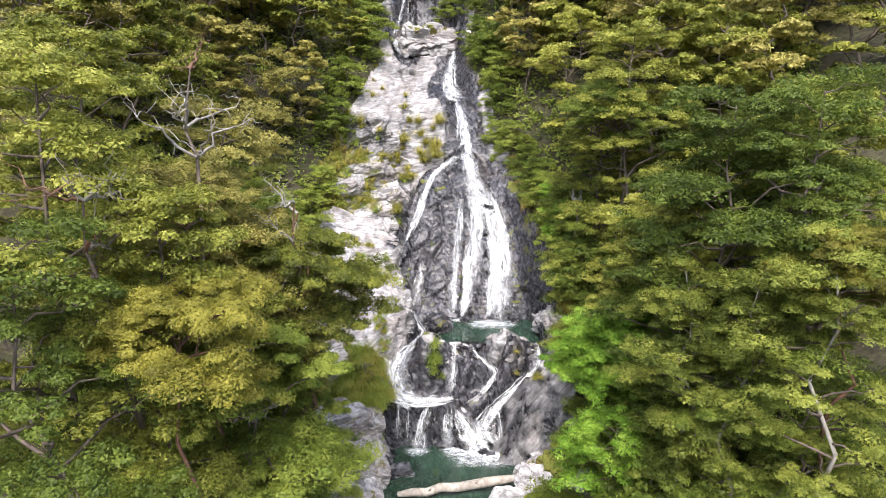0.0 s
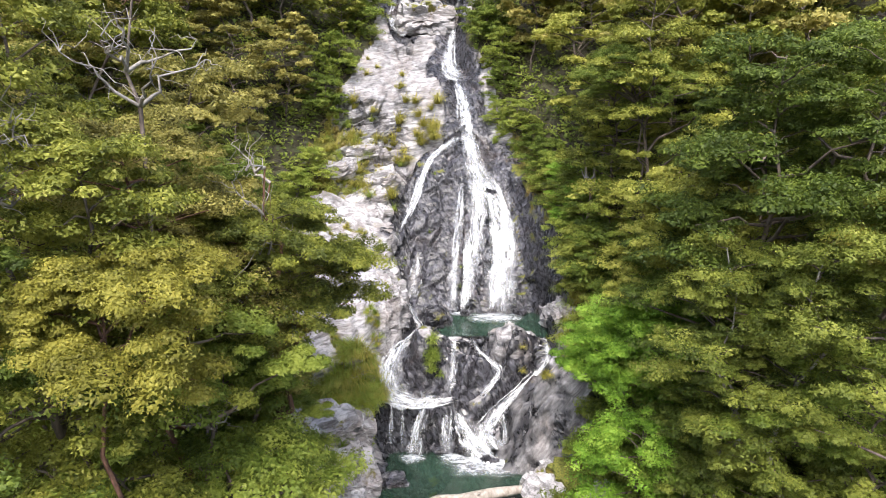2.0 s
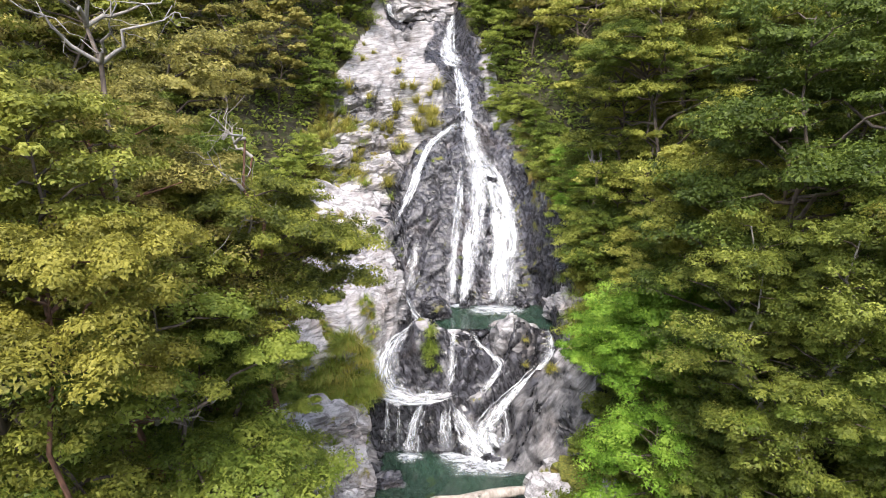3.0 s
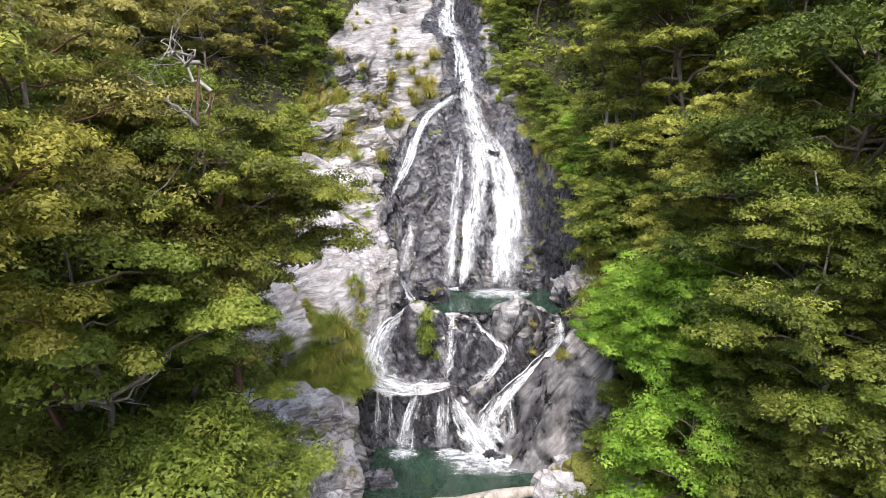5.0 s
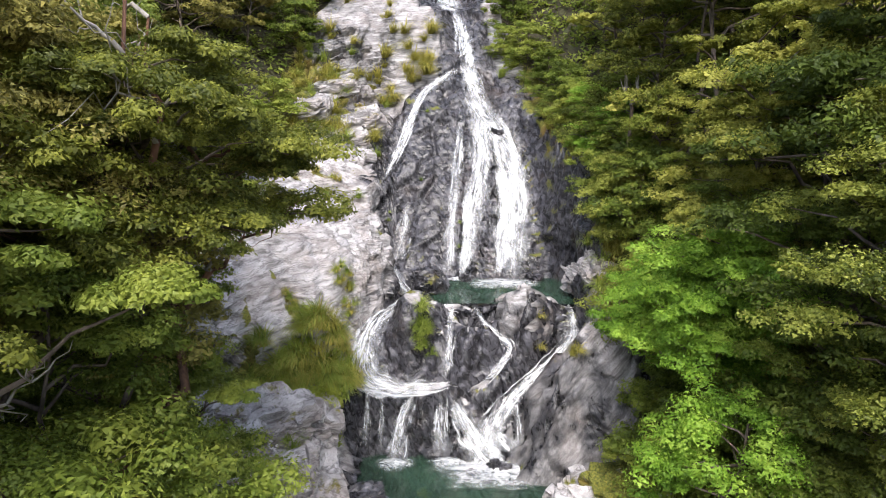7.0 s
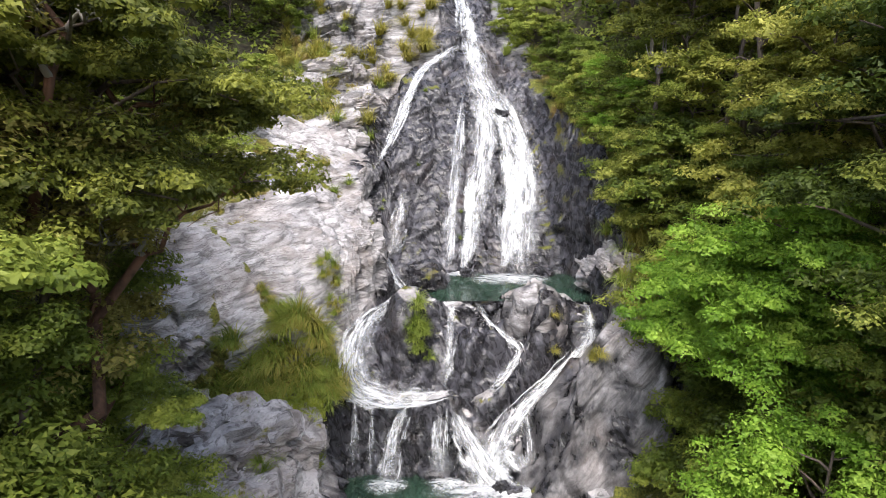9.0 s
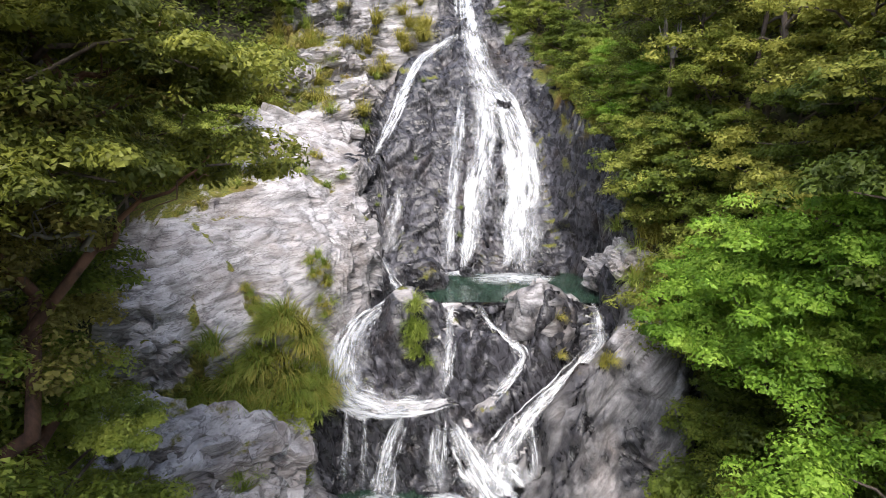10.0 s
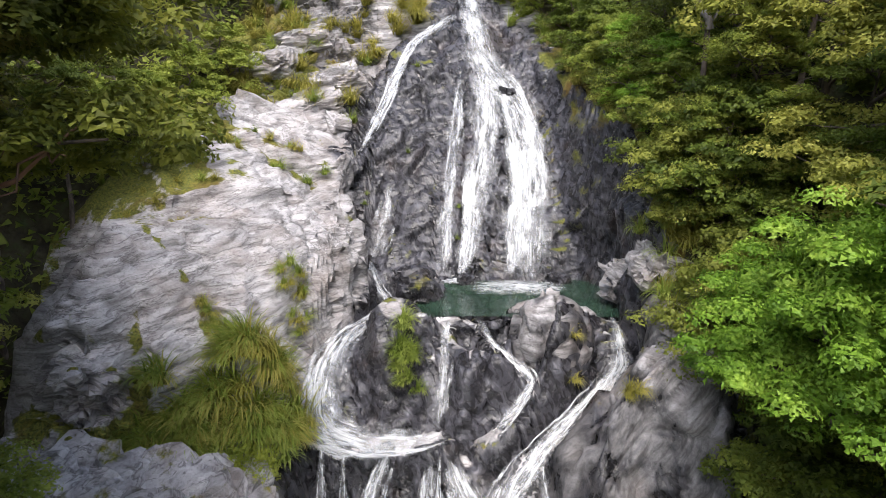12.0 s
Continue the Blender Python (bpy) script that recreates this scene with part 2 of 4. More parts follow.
def left_height(y):
    return along(y, (-60, 1.0), (24, 1.2), (28, 1.7), (30.6, 3.3), (31.5, 3.8), (31.85, 4.2), (32.0, 5.4), (33.8, 7.0), (35.9, 8.2), (38.6, 8.5), (38.9, 8.9), (42.6, 9.1), (43.2, 9.2), (43.5, 9.8), (46.2, 10.5), (46.8, 11.4), (48.7, 12.9),
                 (50.5, 14.7), (52.3, 16.6), (53.8, 19.6), (57, 21.9), (63, 26.0), (68, 31), (90, 56), (140, 98), (400, 165))


def slab_front(x):
    """The y at which the great slab's broken front edge stands."""
    return along(x, (-13, 35.0), (-10.5, 33.4), (-8, 31.9), (-5.6, 33.2), (-4, 34.0), (-3, 34.6))


def right_height(y):
    return along(y, (-60, 1.0), (24, 1.1), (29.4, 1.0), (31.6, 1.2), (33.2, 4.6), (34.2, 6.0), (35, 7.5), (37, 9), (41, 11.6), (45, 13), (48, 14.6), (53, 18), (57, 22.5), (63, 27.5), (68, 33), (90, 57), (140, 99), (400, 166))


def left_edge(y):
    return along(y, (-60, -4), (25, -3.4), (31, -3.2), (34, -3.3), (36, -3.3), (37.5, -2.6), (39.5, -1.9), (41, -2.4), (42.5, -3.0), (46, -3.0), (49, -2.0), (52, -0.6), (57, -1.4), (60, -3.5), (66, -5.6), (72, -7))


def right_edge(y):
    return along(y, (-60, 5), (25, 4.6), (31.5, 5.0), (33.5, 5.6), (35, 6.4), (37, 6.6), (41, 6.5), (45, 5.6), (49, 4.2), (53, 3.2), (57, 2.6), (62, 1.4), (66, 1.2), (72, 1))


def left_wood(y):
    return along(y, (-60, -7), (20, -5.6), (25, -6.4), (28, -8.4), (30, -10.6), (34, -12.0), (37, -12.2), (40, -11), (45, -10.4), (50, -9.8), (54, -9.0), (60, -6.4), (68, -7.4))


def right_wood(y):
    return along(y, (-60, 7), (24, 6.8), (30, 8), (34, 7.6), (41, 7.2), (45, 8), (48, 7.4), (53, 5.6), (57, 3.8), (60, 2.9), (68, 2.4))


# bosses of bedrock: x, y, top, half widths, drop, shape
BOSSES = [(-0.9, 36.5, 6.0, 1.5, 2.1, 3.4, 1.35), (1.1, 35.7, 5.0, 1.15, 1.3, 2.6, 2.0), (2.35, 36.0, 5.1, 0.8, 1.3, 2.6, 2.0), (3.75, 36.2, 6.4, 1.55, 1.8, 3.4, 1.25), (-0.6, 34.0, 2.6, 2.7, 0.95, 2.9, 2.5),
          (1.7, 33.8, 2.3, 1.2, 0.85, 2.6, 2.2), (-0.35, 40.0, 6.1, 1.2, 2.1, 2.2, 1.5)]


# cracks and washed grooves of the great slab: from x, y to x, y, depth, half width
CRACKS = [(-8.2, 36.4, -6.1, 34.7, 0.16, 0.14), (-6.1, 34.7, -5.0, 33.5, 0.3, 0.2), (-5.3, 37.0, -3.9, 34.4, 0.28, 0.32), (-7.3, 33.7, -6.7, 32.3, 0.25, 0.14), (-9.6, 35.0, -7.2, 33.8, 0.14, 0.12)]


def from_line(x, y, ax, ay, bx, by):
    """The distance in plan from the line between two points."""
    t = np.clip(((x - ax) * (bx - ax) + (y - ay) * (by - ay)) / ((bx - ax) ** 2 + (by - ay) ** 2), 0, 1)
    return np.hypot(x - ax - t * (bx - ax), y - ay - t * (by - ay))


def wedge(x, y):
    """The leaning slab below the right-hand stream: its height, and how far one stands on its side of that stream."""
    down, off = -0.787 * (x - 6.0) - 0.617 * (y - 36.1), 0.617 * (x - 6.0) - 0.787 * (y - 36.1)
    flank, front = 4.2 - 0.62 * down + 1.05 * off, 5.2 + 2.2 * (y - 32.9) + 0.25 * (x - 5.6)
    z = np.minimum(np.minimum(flank, front), 5.75 + 0.08 * (x - 6))
    near = np.minimum(np.minimum(np.abs(flank - front), np.abs(flank - 5.75)), np.abs(front - 5.75))
    z = z - 0.18 * np.exp(-((near / 0.5) ** 2))
    return z, step(off, 0.0, 0.5) * step(down, -1.2, -0.4) * step(x, 8.4, 7.4) * step(y, 30.0, 30.6)


def ground_height(x, y):
    # the lower steps do not run straight across
    y0 = y
    y = y + (0.3 * np.sin(1.3 * x + 0.5) + 0.18 * np.sin(2.9 * x + 1.7)) * step(y, 32, 33) * step(y, 39.5, 37.5)
    yl = y + (0.35 * np.sin(0.8 * x + 1) + 0.2 * np.sin(2.1 * x)) * step(y, 34, 36) + 0.3 * np.clip(x + 6, -3, 3) * step(y, 42, 44) * step(y, 50, 47)
    yl = yl + (32 - slab_front(x)) * step(y, 29.5, 31.2) * step(y, 44, 40)
    c, l, r = bed_height(y), left_height(yl), right_height(y)
    for ax, ay, bx, by, deep, wide in CRACKS:
        l = l - deep * np.exp(-((from_line(x, y, ax, ay, bx, by) / wide) ** 2))
    l = l + 0.5 * np.clip(left_wood(y) - x, 0, 60) + along(y, (38, 0.05), (42, 0.42), (50, 0.3), (54, 0.12)) * np.clip(-4.3 - x, 0, 6)
    # the great slab dips towards the stream
    l = l - 0.4 * np.clip(x + 4.7, 0, 3.2) * step(y, 32.6, 34.5) * step(y, 43, 41)
    l = l - 2.2 * step(x, -9.9, -11.2) * step(y, 30, 31.5) * step(y, 39, 36)
    r = r + 0.6 * np.clip(x - right_wood(y), 0, 60)
    a, b = step(x, left_edge(y) + 0.4, left_edge(y) - 0.4), step(x, right_edge(y) - 0.6, right_edge(y) + 0.7)
    z = c * (1 - a) * (1 - b) + l * a + r * b
    for bx, by, top, hx, hy, drop, power in BOSSES:
        d = ((x - bx) / hx) ** 2 + ((y0 - by) / hy) ** 2
        boss = top - drop * d ** power
        z = np.where(d < 3, np.maximum(z, boss), z)
    lean, here = wedge(x, y0)
    return np.where(here > 0, np.maximum(z, z + (lean - z) * here), z)


# ---- end of form ----

# ---- mesh helpers ----


def mesh_of(name, verts, faces, mat, smooth=False):
    """A mesh from arrays of verts (n, 3) and of faces all with the same number of corners."""
    me = bpy.data.meshes.new(name)
    verts, faces = np.asarray(verts, np.float32), np.asarray(faces, np.int32)
    k = faces.shape[1]
    me.vertices.add(len(verts))
    me.vertices.foreach_set("co", verts.ravel())
    me.loops.add(faces.size)
    me.loops.foreach_set("vertex_index", faces.ravel())
    me.polygons.add(len(faces))
    me.polygons.foreach_set("loop_start", np.arange(0, faces.size, k, dtype=np.int32))
    me.polygons.foreach_set("use_smooth", np.full(len(faces), smooth))
    me.update(calc_edges=True)
    me.materials.append(mat)
    return me


def piece(name, me, parent=None, label=""):
    ob = new(name, me)
    if parent:
        ob.parent = parent
    return tagged(ob, label)


def store(me, name, values):
    me.attributes.new(name, "FLOAT", "POINT").data.foreach_set("value", np.asarray(values, np.float32))


def tube(points, radii, sides=7):
    """Verts and quads of a round tube through the points."""
    points = [Vector(p) for p in points]
    verts, faces, side = [], [], None
    for i, p in enumerate(points):
        d = (points[min(i + 1, len(points) - 1)] - points[max(i - 1, 0)]).normalized()
        side = d.orthogonal().normalized() if side is None else (side - d * side.dot(d)).normalized()
        up = d.cross(side)
        for k in range(sides):
            a = 2 * math.pi * k / sides
            verts.append(p + (side * math.cos(a) + up * math.sin(a)) * radii[i])
    for i in range(len(points) - 1):
        for k in range(sides):
            a, b = i * sides + k, i * sides + (k + 1) % sides
            faces.append((a, b, b + sides, a + sides))
    return [tuple(v) for v in verts], faces


def joined(chunks):
    verts, faces, n = [], [], 0
    for v, f in chunks:
        verts.append(np.asarray(v, float))
        faces.append(np.asarray(f) + n)
        n += len(v)
    return np.vstack(verts), np.vstack(faces)


# ---- ground ----


def cells(p, size, seed):
    """The nearest of scattered seeds: two distances, three random numbers of that seed, and the way from it."""
    q = p / np.asarray(size)
    i = np.floor(q).astype(np.int64)
    d1, d2 = np.full(len(p), 9.0), np.full(len(p), 9.0)
    rnd, rel = np.zeros((len(p), 3)), np.zeros((len(p), 3))
    for dx in (-1, 0, 1):
        for dy in (-1, 0, 1):
            for dz in (-1, 0, 1):
                c = i + np.array((dx, dy, dz))
                h = (c[:, 0] * 73856093) ^ (c[:, 1] * 19349663) ^ (c[:, 2] * 83492791) ^ (seed * 7919)
                r = []
                for _ in range(3):
                    h = ((h ^ (h >> 15)) * 2246822519 + 374761393) & 0x7FFFFFFF
                    r.append((h & 0xFFFF) / 65535.0)
                r = np.stack(r, 1)
                v = q - c - r
                d = np.sqrt((v * v).sum(1))
                near = d < d1
                d2 = np.where(near, d1, np.minimum(d2, d))
                d1 = np.where(near, d, d1)
                rnd[near], rel[near] = (r[near] * 7.13) % 1.0, v[near]
    return d1, d2, rnd, rel


BEDDING = np.array(Euler((0.5, -0.32, 0.2)).to_matrix().transposed())


def blocks(p, size, seed):
    """Broken rock: each block stands out by its own amount, with a tilted face, and with open joints."""
    b = p @ BEDDING.T
    d1, d2, rnd, rel = cells(b + 0.12 * np.stack([fbm(b, 1.5, 2, 70), fbm(b, 1.5, 2, 71), fbm(b, 1.5, 2, 72)], 1), size, seed)
    out = (rnd[:, 0] - 0.5) + ((rnd - 0.5) * rel).sum(1) * 0.9
    return out - 0.5 * np.exp(-(((d2 - d1) / 0.06) ** 2)), rnd[:, 1]


def saw(v):
    return np.minimum((v % 1.0) / 0.8, (1 - v % 1.0) / 0.2)


def rocky(p, calm):
    """How far the bare rock stands out from the smooth form, by its bedding and joints, and the tone of each block. calm: 1 on smooth slabs."""
    b = p @ BEDDING.T
    s = b[:, 2] + 0.35 * fbm(p, 5.0, 3, 11)
    big, tone = blocks(p, (3.0, 2.3, 1.5), 3)
    mid, tone2 = blocks(p, (1.15, 0.9, 0.5), 4)
    small, tone3 = blocks(p, (0.42, 0.34, 0.17), 6)
    sheets = -0.1 * p[:, 0] - 0.2 * p[:, 1] + 0.97 * p[:, 2] + 0.12 * fbm(p, 2.2, 3, 31)
    out = (0.25 - 0.13 * calm) * fbm(p, 2.6, 4, 5) + (0.75 - 0.5 * calm) * big + (0.32 - 0.24 * calm) * mid + (0.1 - 0.08 * calm) * small
    out += (0.13 - 0.11 * calm) * (saw(s / 0.7 + 0.5 * fbm(p, 2.5, 2, 22)) - 0.5) + (0.045 - 0.033 * calm) * (saw(s / 0.23 + 0.6 * fbm(p, 1.2, 2, 21)) - 0.5)
    out += calm * (0.075 * (saw(sheets / 0.52) - 0.5) + 0.04 * (saw(sheets / 0.23 + 0.3) - 0.5)) * step(p[:, 0], -2.8, -3.6)
    out += (0.07 - 0.055 * calm) * fbm(b * np.array((1, 1, 2.2)), 0.5, 3, 8)
    return out, np.clip(0.5 * tone + 0.3 * tone2 + 0.2 * tone3 + 0.15 * calm, 0, 1)


def in_wood(x, y):
    p = np.stack([x, y, 0 * x], 1)
    wob = 1.0 * fbm(p, 3.0, 3, 41)
    return np.maximum(step(x, left_wood(y) + 0.6 + wob, left_wood(y) - 0.6 + wob), step(x, right_wood(y) - 0.6 + wob, right_wood(y) + 0.6 + wob))


# lines of the streams: x, y, z, width
STREAMS = {
    "upper_chute": [(1.27, 65.0, 26.88, 0.5), (0.9, 63.0, 25.28, 0.7), (0.49, 60.5, 23.19, 1.4), (0.84, 58.0, 21.74, 2.2), (1.75, 57.0, 21.29, 1.4)],
    "main_neck": [(1.14, 57.3, 21.2, 0.7), (1.42, 56.0, 20.4, 0.8), (1.78, 54.6, 19.39, 1.05), (1.87, 52.6, 17.95, 1.35), (1.93, 50.0, 15.95, 1.6)],
    "right_veil": [(1.8, 50.2, 17.62, 1.6), (2.06, 48.9, 15.68, 1.8), (2.73, 47.7, 13.7, 2.2), (3.77, 46.6, 12.24, 2.2), (4.3, 45.4, 10.44, 2.3), (4.2, 44.1, 8.61, 2.5), (3.95, 42.8, 6.9, 2.5), (3.6, 41.4, 5.55, 2.8)],
    "mid_veil": [(2.43, 47.6, 13.84, 1.2), (2.6, 46.5, 12.1, 1.7), (2.45, 45.4, 10.43, 1.8), (2.1, 44.3, 8.86, 1.6), (1.8, 43.0, 7.13, 1.3), (1.43, 41.5, 5.58, 1.1)],
    "left_chute": [(1.3, 50.0, 16.46, 0.7), (0.15, 49.5, 15.8, 0.75), (-0.85, 48.8, 15.02, 0.75), (-1.42, 47.8, 13.7, 0.65), (-1.87, 46.8, 12.37, 0.65), (-2.39, 45.9, 11.11, 0.6), (-3.11, 45.2, 9.88, 0.5)],
    "left_veil": [(-1.56, 44.4, 8.98, 0.4), (-1.63, 43.6, 7.84, 0.9), (-1.88, 42.8, 6.62, 1.0), (-2.23, 42.2, 5.89, 0.6)],
    "left_stream": [(-2.6, 42.3, 6.45, 0.35), (-2.11, 41.4, 5.98, 0.4), (-1.74, 40.4, 5.38, 0.4), (-1.2, 39.5, 5.07, 0.45), (-1.71, 38.2, 4.84, 0.6), (-2.43, 37.0, 4.69, 0.85), (-2.78, 36.1, 4.25, 1.15), (-2.85, 35.3, 3.5, 1.3), (-2.7, 34.5, 3.0, 1.7), (-1.7, 34.05, 2.78, 1.25), (-0.44, 33.95, 2.78, 0.8), (0.8, 34.0, 2.91, 0.35)],
    "mid_stream": [(0.83, 37.0, 5.49, 0.35), (0.73, 36.2, 4.9, 0.45), (0.58, 35.5, 3.97, 0.55), (0.44, 34.7, 2.81, 0.65)],
    "bow_stream": [(1.7, 36.9, 5.34, 0.35), (2.3, 36.2, 4.47, 0.4), (3.02, 35.7, 4.06, 0.5), (3.27, 35.4, 3.86, 0.4), (2.81, 35.0, 3.32, 0.45), (2.04, 34.5, 2.76, 0.5)],
    "right_stream": [(5.9, 37.0, 5.3, 0.7), (5.94, 36.6, 4.9, 0.75), (5.97, 36.3, 4.4, 0.8), (6.0, 36.0, 4.1, 0.95), (5.2, 35.4, 3.62, 0.6), (4.6, 35.1, 3.25, 0.6), (4.0, 34.7, 2.75, 0.7), (3.2, 34.15, 2.2, 0.75), (2.5, 33.5, 1.5, 1.2), (2.1, 32.9, 0.8, 1.6), (2.2, 32.4, 0.35, 1.8)],
    "low_fall": [(0.75, 33.9, 2.25, 0.6), (1.1, 33.45, 1.6, 1.0), (1.5, 33.0, 1.0, 1.6), (2.0, 32.5, 0.5, 2.2), (2.5, 32.1, 0.3, 2.7)],
    "low_left": [(-0.85, 34.0, 2.45, 0.6), (-1.2, 33.6, 1.75, 0.7), (-1.4, 33.2, 1.0, 0.85), (-1.5, 32.75, 0.32, 1.1)],
    "low_mid": [(0.25, 33.8, 2.2, 0.5), (0.2, 33.3, 1.3, 0.8), (0.25, 32.8, 0.4, 1.1)],
    "drip_a": [(-2.7, 33.9, 2.7, 0.3), (-2.7, 33.5, 1.6, 0.35), (-2.65, 33.2, 0.4, 0.4)],
    "drip_b": [(-2.1, 33.8, 2.6, 0.25), (-2.1, 33.45, 1.5, 0.3), (-2.05, 33.1, 0.3, 0.35)],
    "drip_c": [(0.5, 33.8, 2.4, 0.25), (0.45, 33.4, 1.3, 0.3), (0.45, 33.0, 0.3, 0.35)],
    "drip_d": [(3.3, 33.9, 2.1, 0.3), (3.35, 33.4, 1.1, 0.35), (3.4, 33.0, 0.3, 0.4)],
    "drip_e": [(1.4, 47.6, 13.65, 0.5), (1.2, 45.4, 10.75, 1.1), (0.9, 43.4, 8.1, 1.3), (0.8, 41.6, 5.7, 1.2)],
    "top_fall": [(-4.19, 70.5, 32.6, 0.6), (-4.58, 68.5, 30.21, 0.6), (-4.98, 67.0, 28.27, 0.6)],
    "top_step": [(-5.08, 66.8, 27.96, 0.6), (-4.58, 65.3, 26.64, 0.8), (-3.52, 63.8, 25.69, 0.9)],
}


def stream_points(rows, n):
    """n even points (x, y, z, width) along a stream, and its length."""
    r = np.array(rows)
    for _ in range(3):
        m = [r[0]]
        for a, b in zip(r[:-1], r[1:]):
            m += [0.75 * a + 0.25 * b, 0.25 * a + 0.75 * b]
        r = np.array(m + [r[-1]])
    d = np.r_[0, np.cumsum(np.sqrt((np.diff(r[:, :3], axis=0) ** 2).sum(1)))]
    q = np.linspace(0, d[-1], n)
    return np.stack([np.interp(q, d, r[:, k]) for k in range(4)], 1), d[-1]


def wetness(x, y, z):
    d = np.full(len(x), 9.0)
    for name, rows in STREAMS.items():
        pts, _ = stream_points(rows, 24)
        for px, py, _, w in pts:
            d = np.minimum(d, np.hypot(x - px, (y - py) * 1.3) - 0.6 * w)
    return step(d, 1.9, 0.2)


def carved(x, y):
    """How near a point of the plan lies to a stream's bed (1 in it, 0 away from it), and that bed's height."""
    near, height = np.zeros(len(x)), np.zeros(len(x))
    for name, rows in STREAMS.items():
        pts, _ = stream_points(rows, 40)
        lo, hi = pts.min(0) - 2.0, pts.max(0) + 2.0
        k = np.where((x > lo[0]) & (x < hi[0]) & (y > lo[1]) & (y < hi[1]))[0]
        for px, py, pz, w in pts:
            g = np.exp(-(((x[k] - px) ** 2 + 1.5 * (y[k] - py) ** 2) / (0.24 + 0.52 * w) ** 2) ** 1.25)
            more = g > near[k]
            near[k[more]], height[k[more]] = g[more], pz
    return near, height


def rows_of(xs):
    """The y of each row for every column: even steps along the slope of that column where the rock is near."""
    fine = np.arange(28, 56.01, 0.02)
    cols = []
    for x in xs:
        z = ground_height(np.full(len(fine), x), fine)
        s = np.cumsum(np.sqrt(1 + np.minimum(np.abs(np.gradient(z, 0.02)), 7) ** 2))
        mid = np.interp(np.linspace(s[0], s[-1], 430), s, fine)
        cols.append(np.concatenate([np.arange(-40, 22, 1.5), np.arange(22, 27.9, 0.3), mid, np.arange(56.12, 70, 0.15), np.arange(70, 110, 1.0), np.arange(110, 300, 8.0)]))
    return np.array(cols).T


def sheet(xs):
    gy = rows_of(xs)
    ny, nx = gy.shape
    gx = np.repeat(xs[None], ny, 0)
    x, y = gx.ravel(), gy.ravel()
    z = ground_height(x, y)
    bed, level = carved(x, y)
    z = z + (level - 0.12 - z) * bed
    P = np.stack([gx, gy, z.reshape(ny, nx)], 2)
    nrm = np.cross(np.gradient(P, axis=1), np.gradient(P, axis=0)).reshape(-1, 3)
    nrm /= np.linalg.norm(nrm, axis=1)[:, None] + 1e-9
    p = np.stack([x, y, z], 1)
    wood = in_wood(x, y)
    far = step(np.abs(y - 45), 24, 34)
    calm = step(x, -3.2, -4.2) * np.maximum(step(y, 32.3, 33.2) * step(y, 47.5, 46.5), step(y, 53, 54))
    calm = np.maximum(calm, 0.9 * wedge(x, y)[1] * step(y, 36, 35))
    calm = np.maximum(calm, 0.55 * step(x, -3, -2.4) * step(y, 32.5, 33.2) * step(y, 38.5, 37.5))
    calm = np.maximum(calm, 0.75 * step(x, -3, -2.4) * step(y, 40.5, 41.5))
    calm = np.maximum(calm, 0.25 * step(x, -2.6, -3.2) * step(y, 45, 47))
    amp, tone = rocky(p, calm)
    amp = amp * (1 - 0.75 * bed)
    amp = amp * (1 - 0.75 * wood) * (1 - 0.5 * far)
    under = ((y < 33) & (z < 0.2)) | ((y > 37.3) & (y < 41.2) & (z < 5.3))
    amp = np.where(under, -np.abs(amp) * 0.3, amp)
    p = p + nrm * amp[:, None] + np.outer(wood * fbm(p, 4.0, 3, 51) * 0.7, (0, 0, 1))
    i = (np.arange(ny - 1)[:, None] * nx + np.arange(nx - 1)).ravel()
    faces = np.stack([i, i + 1, i + 1 + nx, i + nx], 1)
    return p, faces, wood, nrm, tone, calm


def uneven(*parts):
    return np.unique(np.concatenate([np.arange(a, b, s) for a, b, s in parts]))


XS = uneven((-90, -14, 2.0), (-14, -9, 0.3), (-9, 9, 0.11), (9, 14, 0.3), (14, 92, 2.0))
verts, faces, wood, nrm, tone, calm = sheet(XS)
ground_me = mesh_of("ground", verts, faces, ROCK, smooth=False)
ground_me.materials.append(FLOOR)
ground_me.polygons.foreach_set("use_smooth", calm[faces].mean(1) > 0.4)
ground_me.polygons.foreach_set("material_index", (wood[faces].mean(1) > 0.5).astype(np.int32))
wet = wetness(verts[:, 0], verts[:, 1], verts[:, 2])
inner = step(verts[:, 0], -3.6, -2.6) * step(verts[:, 0], 7.4, 6.0) * step(verts[:, 1], 27, 31) * step(verts[:, 1], 53, 48)
wet = np.maximum(wet, 0.95 * inner)
wet = np.maximum(wet, 0.8 * step(verts[:, 0], 3.5, 4.5) * step(verts[:, 1], 26, 29) * step(verts[:, 1], 52, 46))
leaning = wedge(verts[:, 0], verts[:, 1])[1] * step(verts[:, 1], 36, 35)
wet = wet * (1 - 0.45 * leaning)
slab = step(verts[:, 0], left_edge(verts[:, 1]) + 0.25, left_edge(verts[:, 1]) - 0.25) * step(verts[:, 1], 33, 34) * step(verts[:, 1], 43.5, 42.5)
wet = wet * (1 - 0.9 * slab)
# broken left rock: patches of wet colour stand in for dark gaps between blocks
wet = np.maximum(wet, 0.44 * step(verts[:, 0], -2.4, -3.2) * step(verts[:, 0], -9, -7.5) * step(verts[:, 1], 45.5, 47) * step(verts[:, 1], 55, 53))
